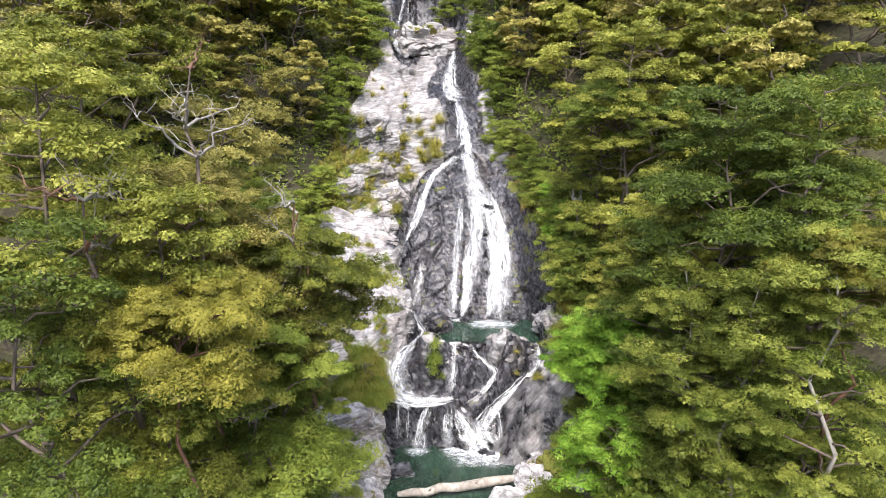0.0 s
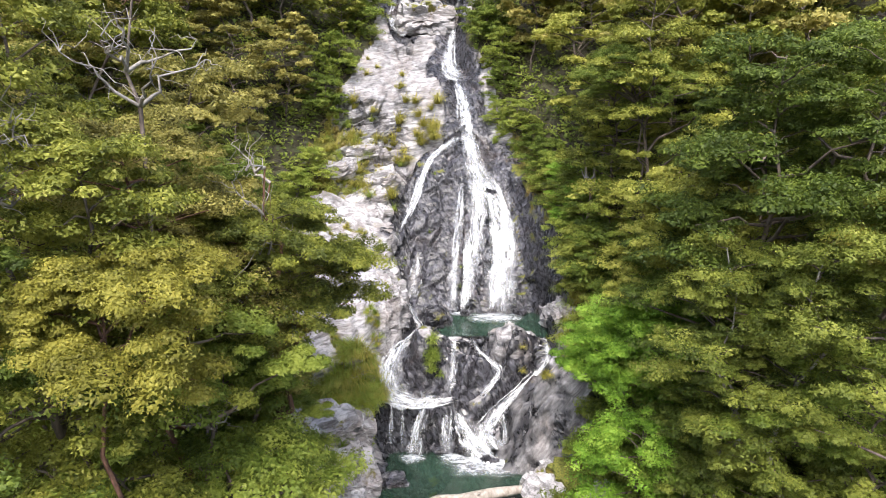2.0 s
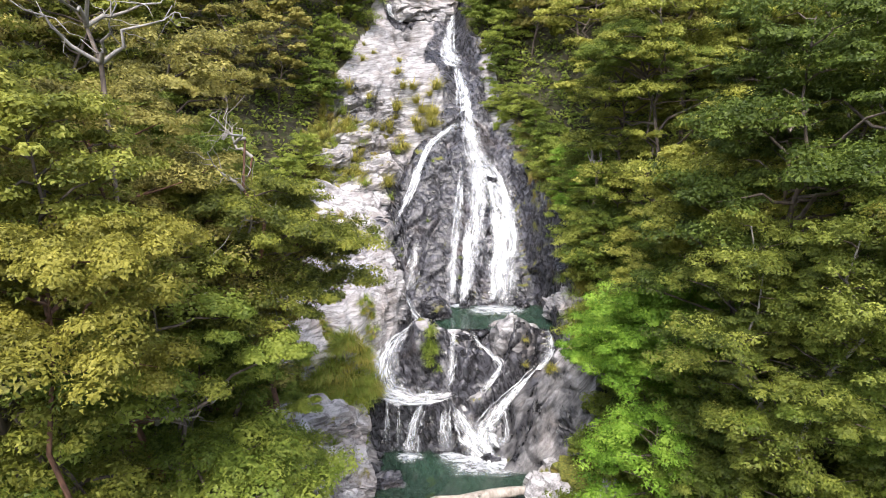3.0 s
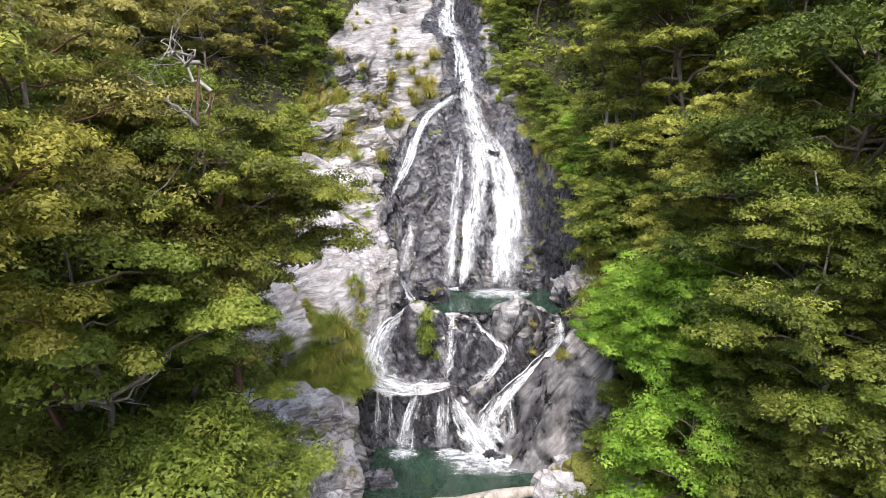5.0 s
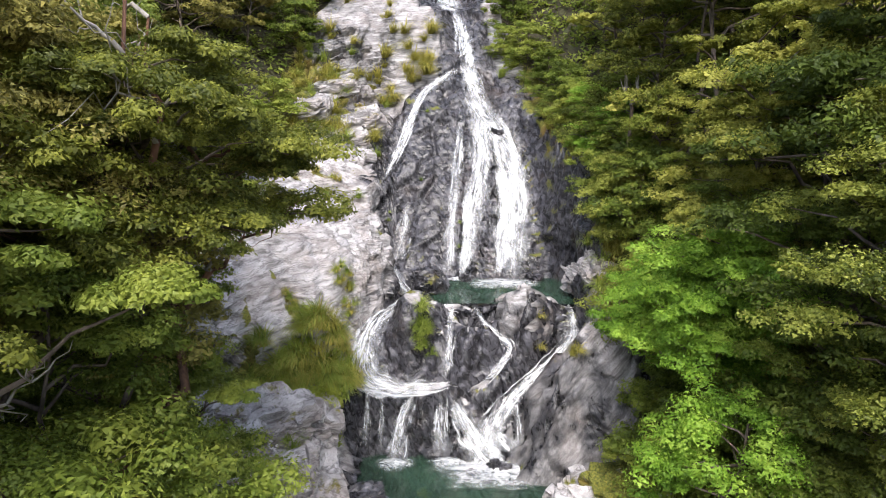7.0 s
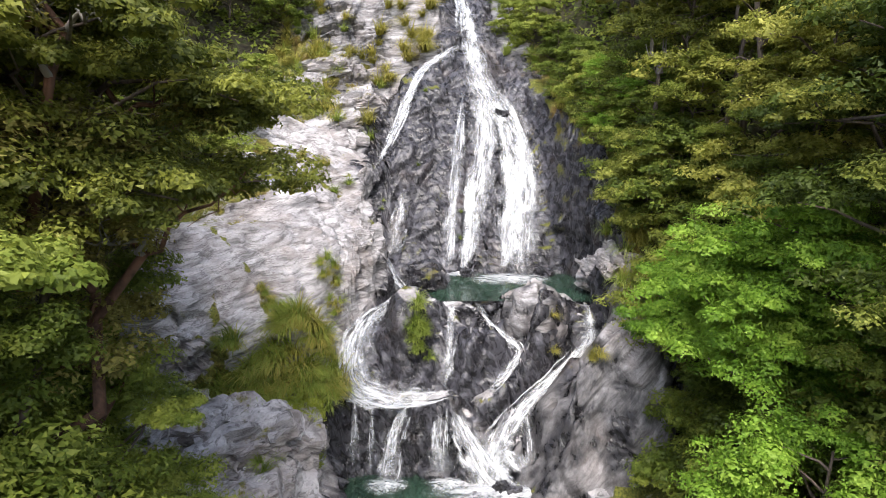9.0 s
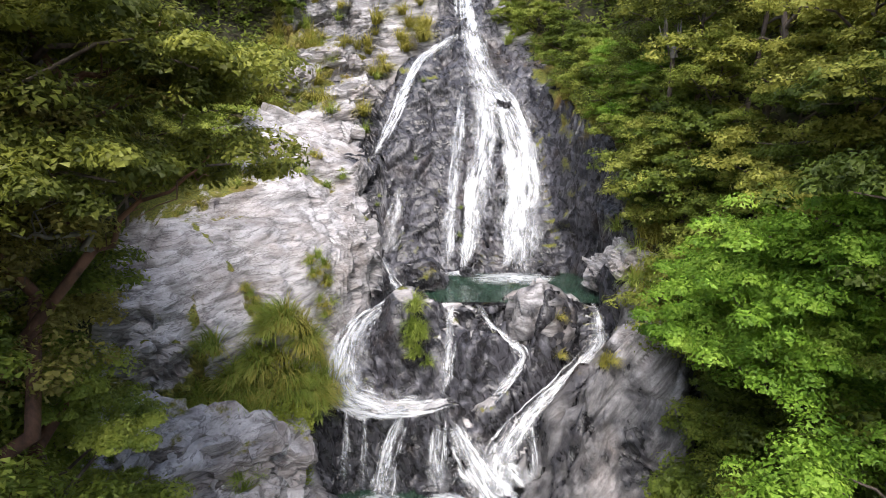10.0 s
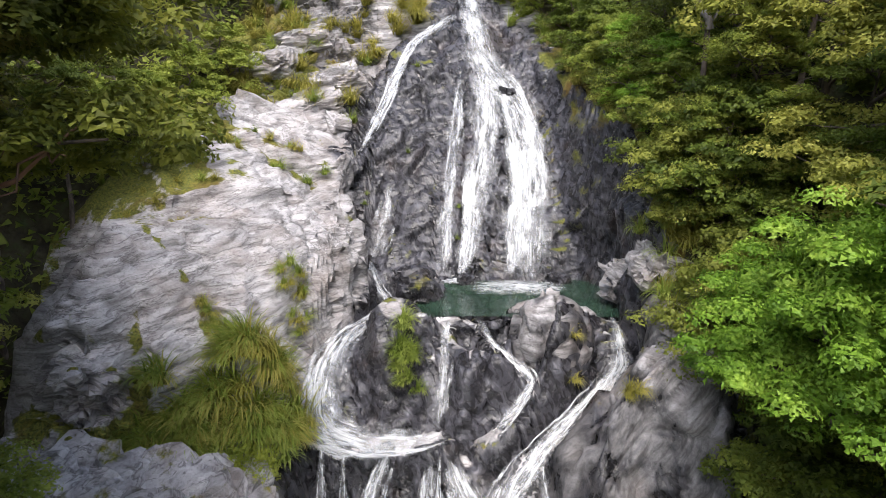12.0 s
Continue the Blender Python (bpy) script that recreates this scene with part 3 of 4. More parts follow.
# upper faces of the bosses: drier, and paled in colour as if sky-lit
sky_tops = step(nrm[:, 2], 0.62, 0.9) * step(verts[:, 1], 32.5, 33.5) * step(verts[:, 1], 39, 38) * step(verts[:, 0], -2.6, -1.6)
wet = np.maximum(wet, 0.8 * step(verts[:, 1], 65.4, 66.6))
wet = wet - 0.75 * sky_tops
# the wall under the lip of the falls is wet and darkened in tone
foot = step(verts[:, 1], 31, 32) * step(verts[:, 1], 34.6, 33.8) * step(verts[:, 0], -4, -3.2) * step(verts[:, 0], 5.2, 4.2) * (1 - sky_tops)
store(ground_me, "wet", wet)
store(ground_me, "lean", leaning)
# tone also darkens the left rock past y 44 and the upper rock
store(ground_me, "tone", np.clip(tone - 0.45 * foot + 0.2 * sky_tops - 0.38 * leaning - 0.22 * step(verts[:, 1], 53, 55) * step(verts[:, 0], 0, -1) - 0.3 * step(verts[:, 0], -2.6, -3.4) * step(verts[:, 1], 44.5, 46) * step(verts[:, 1], 56, 53), 0, 1))
lip = step(verts[:, 0], -3.5, -4.3) * (step(verts[:, 1], 46, 48) * step(verts[:, 1], 53.5, 52.5) + 0.9 * step(verts[:, 1], 33.6, 32.8) * step(verts[:, 1], 31.6, 32.2))
slab_rim = np.exp(-(((verts[:, 1] - slab_front(verts[:, 0]) + 0.2) / 0.45) ** 2)) * step(verts[:, 0], -3, -3.6)
cracked = np.zeros(len(verts))
for ax, ay, bx, by, _, wide in CRACKS[:2] + CRACKS[3:4]:
    cracked = np.maximum(cracked, np.exp(-((from_line(verts[:, 0], verts[:, 1], ax, ay, bx, by) / (wide + 0.05)) ** 2)))
ledge = 0.34 * step(verts[:, 0], -5.5, -7) * step(verts[:, 1], 36.4, 37.2) * step(verts[:, 1], 42, 40)
store(ground_me, "moss", 0.12 + ledge + 0.5 * step(verts[:, 0], 5.5, 7.5) * (1 - leaning) + 0.19 * inner + 0.3 * step(verts[:, 0], 4.4, 5.4) * step(verts[:, 1], 41, 43) + 0.34 * slab_rim + 0.5 * cracked + 0.16 * step(verts[:, 0], -3.2, -4) * step(verts[:, 1], 26, 28) * step(verts[:, 1], 32, 31.2) + 0.35 * step(verts[:, 1], 42, 42.6) * step(verts[:, 1], 44.2, 43.6) * step(verts[:, 0], -3.6, -4.2) + 0.35 * lip - 0.35 * step(nrm[:, 2], 0.7, 0.3) + 0.3 * step(verts[:, 0], -6, -9) * step(verts[:, 1], 37.5, 39) + 0.6 * wood)
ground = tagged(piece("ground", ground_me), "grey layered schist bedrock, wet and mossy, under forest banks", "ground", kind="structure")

from mathutils.bvhtree import BVHTree
BVH = BVHTree.FromPolygons([Vector(v) for v in verts], [tuple(f) for f in faces])


def on_ground(x, y):
    """The place on the ground at x, y and its slope's normal."""
    hit, normal, _, _ = BVH.ray_cast(Vector((x, y, 200)), Vector((0, 0, -1)))
    return (hit, normal) if hit else (Vector((x, y, 0)), Vector((0, 0, 1)))


# ---- water ----


OUT = Vector((0, -0.75, 0.66))


def strand(pts, length, rng, shift, wide, span, lift, across, edge):
    """One ribbon of water along a part of a stream; shift and wide are shares of its width."""
    a, b = int(span[0] * (len(pts) - 1)), int(span[1] * (len(pts) - 1)) + 1
    n, s0 = b - a, rng.uniform(0, 100)
    V, veil, uv = np.zeros((n, across, 3)), np.zeros((n, across)), np.zeros((n, across, 2))
    last = Vector((1, 0, 0))
    for i in range(n):
        x, y, z, w = pts[a + i]
        d = Vector(pts[min(a + i + 2, len(pts) - 1)][:3] - pts[max(a + i - 2, 0)][:3])
        side = d.cross(OUT).normalized()
        side = -side if side.dot(last) < 0 else side
        last = side
        wander = shift + 0.3 * noise.noise((i * 0.09, s0, 0)) + 0.1 * noise.noise((i * 0.3, s0, 3))
        half = 0.5 * w * wide * (1 + 0.45 * noise.noise((i * 0.16, s0, 5)))
        t = i / max(1, n - 1)
        end = min(1, 5 * t + (0.5 if span[0] == 0 else 0), 5 * (1 - t) + (0.5 if span[1] == 1 else 0))
        for k in range(across):
            u = 2 * k / (across - 1) - 1
            rag = noise.noise((k * 0.7 + s0, i * 0.25, 1.7))
            V[i, k] = Vector((x, y, z)) + side * (wander * w * 0.5 + u * half) + OUT * (lift + 0.05 * (1 - u * u) * min(w, 1.4) + 0.05 * rag)
            veil[i, k] = edge + 0.2 * (1 - u * u) + 0.2 * rag - 0.45 * (1 - end) - 0.5 * abs(u) ** 2
            uv[i, k] = (s0 + wander * w * 0.5 + u * half, s0 + length * (a + i) / (len(pts) - 1))
    q = (np.arange(n - 1)[:, None] * across + np.arange(across - 1)).ravel()
    return V.reshape(-1, 3), np.stack([q, q + 1, q + 1 + across, q + across], 1), veil.ravel(), uv.reshape(-1, 2)


def cascade(name, rows, thin, label):
    rng = np.random.default_rng(len(name) * 7 + len(rows))
    less = 0.0 if name.startswith("low") else -0.02 if rows[0][1] < 43 else -0.04
    pts, length = stream_points(rows, max(24, int(9 * sum(1 for _ in rows))))
    bits = [strand(pts, length, rng, 0, 1.0, (0, 1), 0.12, 15, -0.08 if thin else -0.02 - less)]
    if not thin:
        bits.append(strand(pts, length, rng, 0, 1.75, (0, 1), 0.08, 17, -0.2 - less))
    for _ in range(3 if thin else 6):
        s = rng.uniform(0, 0.6)
        bits.append(strand(pts, length, rng, rng.uniform(-0.9, 0.9), rng.uniform(0.12, 0.4), (s, min(1, s + rng.uniform(0.3, 0.7))), rng.uniform(0.13, 0.2), 7, -0.06 if thin else 0.04 - 0.5 * less))
    v, f = joined([(b[0], b[1]) for b in bits])
    me = mesh_of("waterfall", v, f, FALL, True)
    store(me, "veil", np.concatenate([b[2] for b in bits]))
    me.uv_layers.new(name="UVMap").data.foreach_set("uv", np.vstack([b[3] for b in bits]).astype(np.float32)[f.ravel()].ravel())
    return tagged(piece("waterfall", me), label, "waterfall", "falls", "structure")


for name, rows in STREAMS.items():
    thin = name in ("left_veil", "mid_stream", "low_mid", "top_fall") or name.startswith("drip")
    cascade(name, rows, thin, "thin veil of white water over dark rock" if thin else "white cascade of falling water on wet rock")


def pool(name, x0, x1, y0, y1, z, mat, label):
    n, m = 60, 60
    gx, gy = np.meshgrid(np.linspace(x0, x1, n), np.linspace(y0, y1, m))
    v = np.stack([gx.ravel(), gy.ravel(), np.full(n * m, z)], 1)
    v[:, 2] += 0.015 * fbm(v, 0.6, 2, 61)
    i = (np.arange(m - 1)[:, None] * n + np.arange(n - 1)).ravel()
    me = mesh_of(name, v, np.stack([i, i + 1, i + 1 + n, i + n], 1), mat, True)
    return tagged(piece(name, me), label, "water", kind="structure")


pool("water", -0.5, 6.8, 37.0, 42.0, 5.4, POOL, "clear green water of the upper pool")
pool("water", -6, 9, -40, 33.8, 0.3, POOL, "clear green water of the lower pool and stream")


def foam(name, x, y, z, rx, ry, label):
    rings, seg = 7, 28
    v, veil, uv, f = [], [], [], []
    for r in range(rings):
        for s in range(seg):
            a, q = 2 * math.pi * s / seg, (r + 0.3) / rings
            k = 1 + 0.25 * noise.noise((2 * math.cos(a), 2 * math.sin(a), x))
            v.append((x + rx * q * k * math.cos(a), y + ry * q * k * math.sin(a), z + 0.04 + 0.16 * (1 - q) ** 2))
            veil.append(0.3 - 0.75 * q ** 2.5)
            uv.append((0.5 * q * k * math.cos(a), 5 * q * math.sin(a)))
            if r:
                b, c = (r - 1) * seg, r * seg
                f.append((b + s, b + (s + 1) % seg, c + (s + 1) % seg, c + s))
    me = mesh_of(name, v, f, FOAM, True)
    store(me, "veil", veil)
    me.uv_layers.new(name="UVMap").data.foreach_set("uv", np.array(uv, np.float32)[np.array(f).ravel()].ravel())
    return tagged(piece("foam", me), label, "foam", kind="structure")


foam("foam", 3.3, 40.4, 5.42, 2.5, 1.5, "white foam where the fall meets the pool")
foam("foam", 1.1, 41.2, 5.42, 0.8, 0.5, "white foam under the thin veil")
foam("foam", 2.3, 31.9, 0.32, 2.7, 1.5, "white foam where the cascade meets the lower pool")
foam("foam", -1.5, 32.4, 0.32, 1.0, 0.7, "white foam under the small fall")
foam("foam", 0.6, 32.5, 0.32, 1.0, 0.6, "white foam at the foot of the rock")

# ---- plants ----


def leaves(centres, normals, size, rng, length=1.5):
    """One small pointed triangle a leaf."""
    n = len(centres)
    a = rng.normal(size=(n, 3))
    a -= normals * (a * normals).sum(1)[:, None]
    a /= np.linalg.norm(a, axis=1)[:, None]
    b = np.cross(normals, a)
    s = size * rng.uniform(0.6, 1.4, n)[:, None]
    v = np.stack([centres + a * s * length * 0.6, centres - a * s * length * 0.4 + b * s * 0.45, centres - a * s * length * 0.4 - b * s * 0.45], 1)
    return v.reshape(-1, 3), np.arange(3 * n).reshape(-1, 3)


def pad(centre, rx, rz, count, size, rng):
    """A flat shelf of foliage made of small domed tufts: fine leaves outside, larger sprays inside that close it."""
    tufts = max(3, int(3.4 * rx * rx) + 2)
    a, r = 2.4 * np.arange(tufts) + rng.normal(0, 0.4, tufts), np.sqrt((np.arange(tufts) + 0.5) / tufts) * rng.uniform(0.8, 1.1, tufts)
    tc = np.stack([r * np.cos(a) * rx, r * np.sin(a) * rx, rz * (0.5 - 0.9 * r ** 2) + rng.normal(0, 0.22 * rz, tufts)], 1)
    tr = rx / np.sqrt(tufts) * rng.uniform(0.75, 1.25, tufts)

    def dome(n, grow, flat):
        which = rng.integers(0, tufts, n)
        way = rng.normal(0, 1, (n, 3))
        way /= np.linalg.norm(way, axis=1)[:, None]
        way[:, 2] = np.abs(way[:, 2]) - 0.22 * rng.uniform(0, 1, n)
        c = tc[which] + way * (tr[which] * rng.uniform(0.72, 1.08, n) * grow)[:, None] * np.array((1.15, 1.15, 0.8))
        m = rng.normal(0, 0.3, (n, 3)) + way * np.array((0.8, 0.8, 0.6)) + np.array((0, 0, flat))
        return c + np.asarray(centre), m / np.linalg.norm(m, axis=1)[:, None]

    return joined([leaves(*dome(count, 1.0, 0.3), size, rng), leaves(*dome(int(count * 0.36), 0.66, 0.8), size * 2.0, rng, 1.1)])


def bent(a, b, rng, n=5, wild=0.12, sag=0.0):
    a, b = np.asarray(a, float), np.asarray(b, float)
    L = np.linalg.norm(b - a)
    t = np.linspace(0, 1, n)[:, None]
    p = a + (b - a) * t + rng.normal(0, wild * L / n, (n, 3)) * np.sin(np.pi * t)
    p[:, 2] += sag * L * (np.sin(np.pi * t)[:, 0])
    return p


def tree(name, seed, height, radius, leaf, bark, pads, per_pad, leaf_size=0.1, low=0.3, bare=0, label="", category="tree", flat=0.5, limb_bark=None):
    """A tree: tapered trunk, limbs, crown of tufted fans. Its base is at the origin."""
    rng = np.random.default_rng(seed)
    root = new(name)
    top = np.array((rng.normal(0, 0.04 * height), rng.normal(0, 0.04 * height), 0.93 * height))
    spine = bent((0, 0, -0.8), top, rng, 8, 0.3)
    rad = np.linspace(0.008 * height + 0.015, 0.025, 8)
    v, f = tube(spine, rad, 8)
    piece("trunk", mesh_of("trunk", v, f, bark, True), root)
    crown, limbs = [], []
    for k in range(pads):
        h = low + (1 - low) * ((k + rng.uniform(0, 0.9)) / pads)
        at = h * (len(spine) - 1)
        i = min(int(at), len(spine) - 2)
        start = spine[i] + (spine[i + 1] - spine[i]) * (at - i)
        a = k * 2.4 + rng.normal(0, 0.35)
        q = (h - low) / (1 - low)
        reach = radius * (0.3 + 0.85 * math.sin(math.pi * min(1, 0.25 + 0.6 * q))) * rng.uniform(0.45, 1.08) * (1 - 0.5 * q ** 3)
        end = start + np.array((math.cos(a) * reach, math.sin(a) * reach, reach * rng.uniform(-0.05, 0.6)))
        limb = bent(start, end, rng, 5, 0.25, 0.05)
        lr = 0.01 * reach + 0.008
        limbs.append((k, *tube(limb, np.linspace(lr * 1.8, lr * 0.4, 5), 4)))
        if k % 5 == 1 and k // 5 < bare:
            for _ in range(5):
                s = limb[rng.integers(1, 5)]
                e = s + rng.normal(0, 1, 3) * np.array((0.9, 0.9, 0.5)) + np.array((0, 0, 0.5))
                limbs.append((k, *tube(bent(s, e, rng, 5, 0.4), np.linspace(lr * 0.7, 0.006, 5), 5)))
            continue
        rx = rng.uniform(0.6, 1.45) * (0.5 + 0.17 * radius)
        across = np.array((-math.sin(a), math.cos(a), 0.0))
        crown.append(pad(limb[-1] + np.array((0, 0, 0.05)), rx * 0.8, rx * flat * 0.8, int(per_pad * 0.62), leaf_size, rng))
        crown.append(pad(limb[3] + np.array((0, 0, 0.2)) + across * rng.choice((-0.6, 0.6)) * rx, rx * 0.66, rx * flat * 0.7, int(per_pad * 0.42), leaf_size, rng))
        crown.append(pad(limb[-1] + across * rng.choice((-0.8, 0.8)) * rx + np.array((0, 0, rng.uniform(-0.35, 0.1))), rx * 0.58, rx * flat * 0.6, int(per_pad * 0.32), leaf_size, rng))
    for g in range(5):
        some = [(v, f) for k, v, f in limbs if k * 5 // pads == g]
        if some:
            v, f = joined(some)
            piece("limb", mesh_of("limb", v, f, limb_bark or bark, True), root)
    v, f = joined(crown)
    piece("crown", mesh_of("crown", v, f, leaf), root)
    root["label"], root["category"] = label, category
    return root


def place(proto, x, y, turn, size=1.0, group="forest trees"):
    g, _ = on_ground(x, y)
    proto.scale = (size, size, size)
    return tagged(copy_thing(proto, pose(x, y, g.z, 0, 0, turn)), group=group)


PROTO = {
    "a": tree("beech_tree", 1, 15, 3.7, BEECH, BARK, 32, 950, 0.066, label="green mountain beech with layered leafy fans"),
    "b": tree("beech_tree", 2, 17, 3.6, BEECH, BARK, 34, 900, 0.066, low=0.22, label="tall green mountain beech with layered fans"),
    "c": tree("beech_tree", 3, 15, 3.7, OLIVE, BARK, 32, 900, 0.066, bare=3, label="olive mountain beech with a few bare grey twigs"),
    "d": tree("beech_tree", 4, 9.5, 3.0, DARK, BARK, 28, 900, 0.052, low=0.06, label="dark green young beech, leafy to the ground"),
    "e": tree("beech_tree", 5, 13.2, 2.1, YELLOW, RUST, 16, 2300, 0.045, low=0.82, label="yellowish beech crown on rusty limbs"),
    "f": tree("beech_tree", 6, 13, 2.5, MIXED, PALE, 28, 900, 0.052, low=0.25, label="slender beech with pale thin trunk", limb_bark=BARK),
    "g": tree("beech_tree", 7, 15, 3.3, OLIVE, RUST, 32, 900, 0.054, low=0.52, bare=6, label="half-bare old beech with rusty mossy limbs"),
    "h": tree("beech_tree", 8, 15, 3.8, BEECH, BARK, 26, 1700, 0.058, low=0.68, label="high-crowned beech leaning over the gorge"),
    "k": tree("beech_tree", 17, 15, 3.7, SHADED, BARK, 32, 900, 0.066, low=0.12, label="tall beech, leafy from low down, its dark green deepened for shade"),
    "j": tree("beech_tree", 10, 9.5, 3.0, DARK, BARK, 24, 1700, 0.05, low=0.06, label="dense green young beech, leafy to the ground"),
    "i": tree("beech_tree", 9, 15, 3.7, SHADED, BARK, 26, 1500, 0.055, low=0.66, label="high-crowned beech over the rocks, its dark green deepened for shade"),
}
FAR = {
    "a": tree("beech_tree", 11, 14, 3.6, BEECH, BARK, 28, 460, 0.118, low=0.2, label="green mountain beech on the slope"),
    "b": tree("beech_tree", 12, 15, 3.5, BEECH, BARK, 28, 460, 0.118, low=0.2, label="tall green mountain beech on the slope"),
    "c": tree("beech_tree", 13, 14, 3.6, OLIVE, BARK, 28, 460, 0.118, low=0.2, bare=2, label="olive mountain beech on the slope"),
}
TOP = {
    "a": tree("beech_tree", 14, 14, 3.8, BEECH, BARK, 26, 220, 0.22, low=0.2, label="green beech high on the slope"),
    "b": tree("beech_tree", 15, 15, 3.7, OLIVE, BARK, 26, 220, 0.22, low=0.2, label="tall olive beech high on the slope"),
    "c": tree("beech_tree", 16, 14, 3.8, OLIVE, BARK, 26, 220, 0.22, low=0.2, label="olive beech high on the slope"),
}
# trees with a place of their own: kind, x, y, turn, size
TREES = [("e", -7.0, 16.7, 20, 1.0), ("k", -10.4, 13.6, 70, 0.85), ("b", -11.4, 17.0, 120, 1.0), ("b", -8.8, 18.2, 10, 0.9), ("j", -7.2, 18.6, 200, 1.22), ("j", -6.6, 22.2, 20, 1.02),
         ("g", -7.6, 24.2, 40, 0.95), ("h", -6.8, 23.4, 150, 0.93), ("h", -6.6, 25.8, 20, 0.93), ("i", -11.6, 30.2, 270, 0.9), ("i", -10.6, 25.8, 300, 0.95), ("g", -9.6, 22.0, 150, 1.0), ("c", -11.8, 27.5, 80, 1.15),
         ("a", -13.0, 31.5, 220, 0.9), ("d", -9.2, 15.4, 95, 0.75), ("a", -11.6, 38.5, 60, 0.62), ("j", -8.6, 24.8, 130, 1.0), ("b", -13.4, 22.5, 30, 1.05), ("i", -12.6, 36.2, 100, 0.75),
         ("b", 10.9, 28.2, 30, 0.88), ("f", 10.2, 22.6, 100, 0.85), ("k", 12.2, 24.4, 160, 1.05), ("f", 9.5, 22.8, 200, 0.8), ("k", 11.6, 26.4, 250, 1.0), ("f", 10.2, 20.4, 310, 0.9), ("a", 10.6, 31.0, 200, 0.88),
         ("d", 10.6, 25.6, 60, 0.85), ("d", 8.9, 35.2, 140, 0.6), ("j", -7.7, 25.6, 30, 0.75), ("j", -6.6, 24.4, 170, 0.78), ("j", -8.9, 27.2, 250, 0.62), ("e", 13.2, 19.4, 10, 0.8), ("f", 12.4, 17.6, 45, 0.9), ("d", 10.2, 29.6, 330, 0.9), ("b", 10.2, 34.2, 130, 0.95), ("a", 9.6, 38.4, 290, 0.75), ("d", 8.5, 38.0, 10, 0.55),
         ("k", 13.6, 23.0, 15, 1.05), ("d", 11.0, 21.4, 75, 0.85), ("d", 12.6, 20.2, 170, 0.9), ("k", 14.2, 27.0, 300, 1.05), ("d", 10.6, 33.0, 200, 0.8), ("i", 10.2, 35.6, 10, 0.8)]
for kind, x, y, turn, size in TREES:
    place(PROTO[kind], x, y, turn, size)
rng = np.random.default_rng(7)
taken = [(x, y) for _, x, y, _, _ in TREES]
for y in np.arange(18, 96, 3.6):
    for x in np.arange(-46, 47, 3.8):
        px, py = x + rng.uniform(-1.3, 1.3), y + rng.uniform(-1.3, 1.3)
        k, turn, size = rng.choice(list("aabbcc")), rng.uniform(0, 360), rng.uniform(0.75, 1.1)
        if abs(px) > 3 + 0.6 * py or (py < 30 and abs(px) > 3 + 0.74 * py):
            continue
        edge = max(left_wood(py) - px, px - right_wood(py))
        if py > 71:
            edge = 9
        if on_ground(px, py)[0].z > 20.0 + 0.2 * py:
            continue
        if edge < (1.7 if px > 0 and py > 44 else 1.4 if py > 44 else 2.2) or min(math.hypot(px - a, py - b) for a, b in taken) < 2.8:
            continue
        taken.append((px, py))
        small = 0.5 if edge < 2.2 else 0.72 if edge < 3.6 else 0.9 if edge < 6 else 1.0
        if px < 0 and py < 44 and edge < 5.5:
            continue
        place((TOP if py > 50 else FAR if py > 27 or edge > 5 else PROTO)[k], px, py, turn, size * small)

# shrubs with broad leaves on the true right bank, ferns low down
BROAD = tree("broadleaf_shrub", 21, 5.0, 2.0, BRIGHT, BARK, 26, 1000, 0.05, low=0.1, label="bright green broadleaf shrub beside the rocks", category="shrub", flat=0.6)
TALL = tree("broadleaf_tree", 24, 8.5, 2.4, BRIGHT, BARK, 34, 1250, 0.052, low=0.62, label="bright green broadleaf tree over the rocks", flat=0.6)
SHRUB = tree("shrub", 22, 3.0, 1.5, DARK, BARK, 16, 420, 0.065, low=0.05, label="low dark green shrub on the bank", category="shrub", flat=0.6)
SCRUB = tree("shrub", 25, 3.2, 1.5, MIXED, BARK, 18, 620, 0.05, low=0.05, label="light olive-green scrub on the steep bank", category="shrub", flat=0.6)
FERNS = tree("fern_bush", 23, 1.2, 0.9, FERN, BARK, 12, 260, 0.05, low=0.1, label="yellow-green fern bush between rocks", category="fern", flat=0.5)
for x, y, turn, size in [(7.7, 28.9, 0, 1.0), (8.9, 27.6, 120, 1.0), (9.0, 29.8, 250, 0.95)]:
    place(TALL, x, y, turn, size, group="broadleaf trees")
for x, y, turn, size in [(7.8, 24.4, 130, 1.05), (8.1, 39.4, 310, 0.65), (7.7, 42.2, 40, 0.6)]:
    place(BROAD, x, y, turn, size, group="broadleaf shrubs")
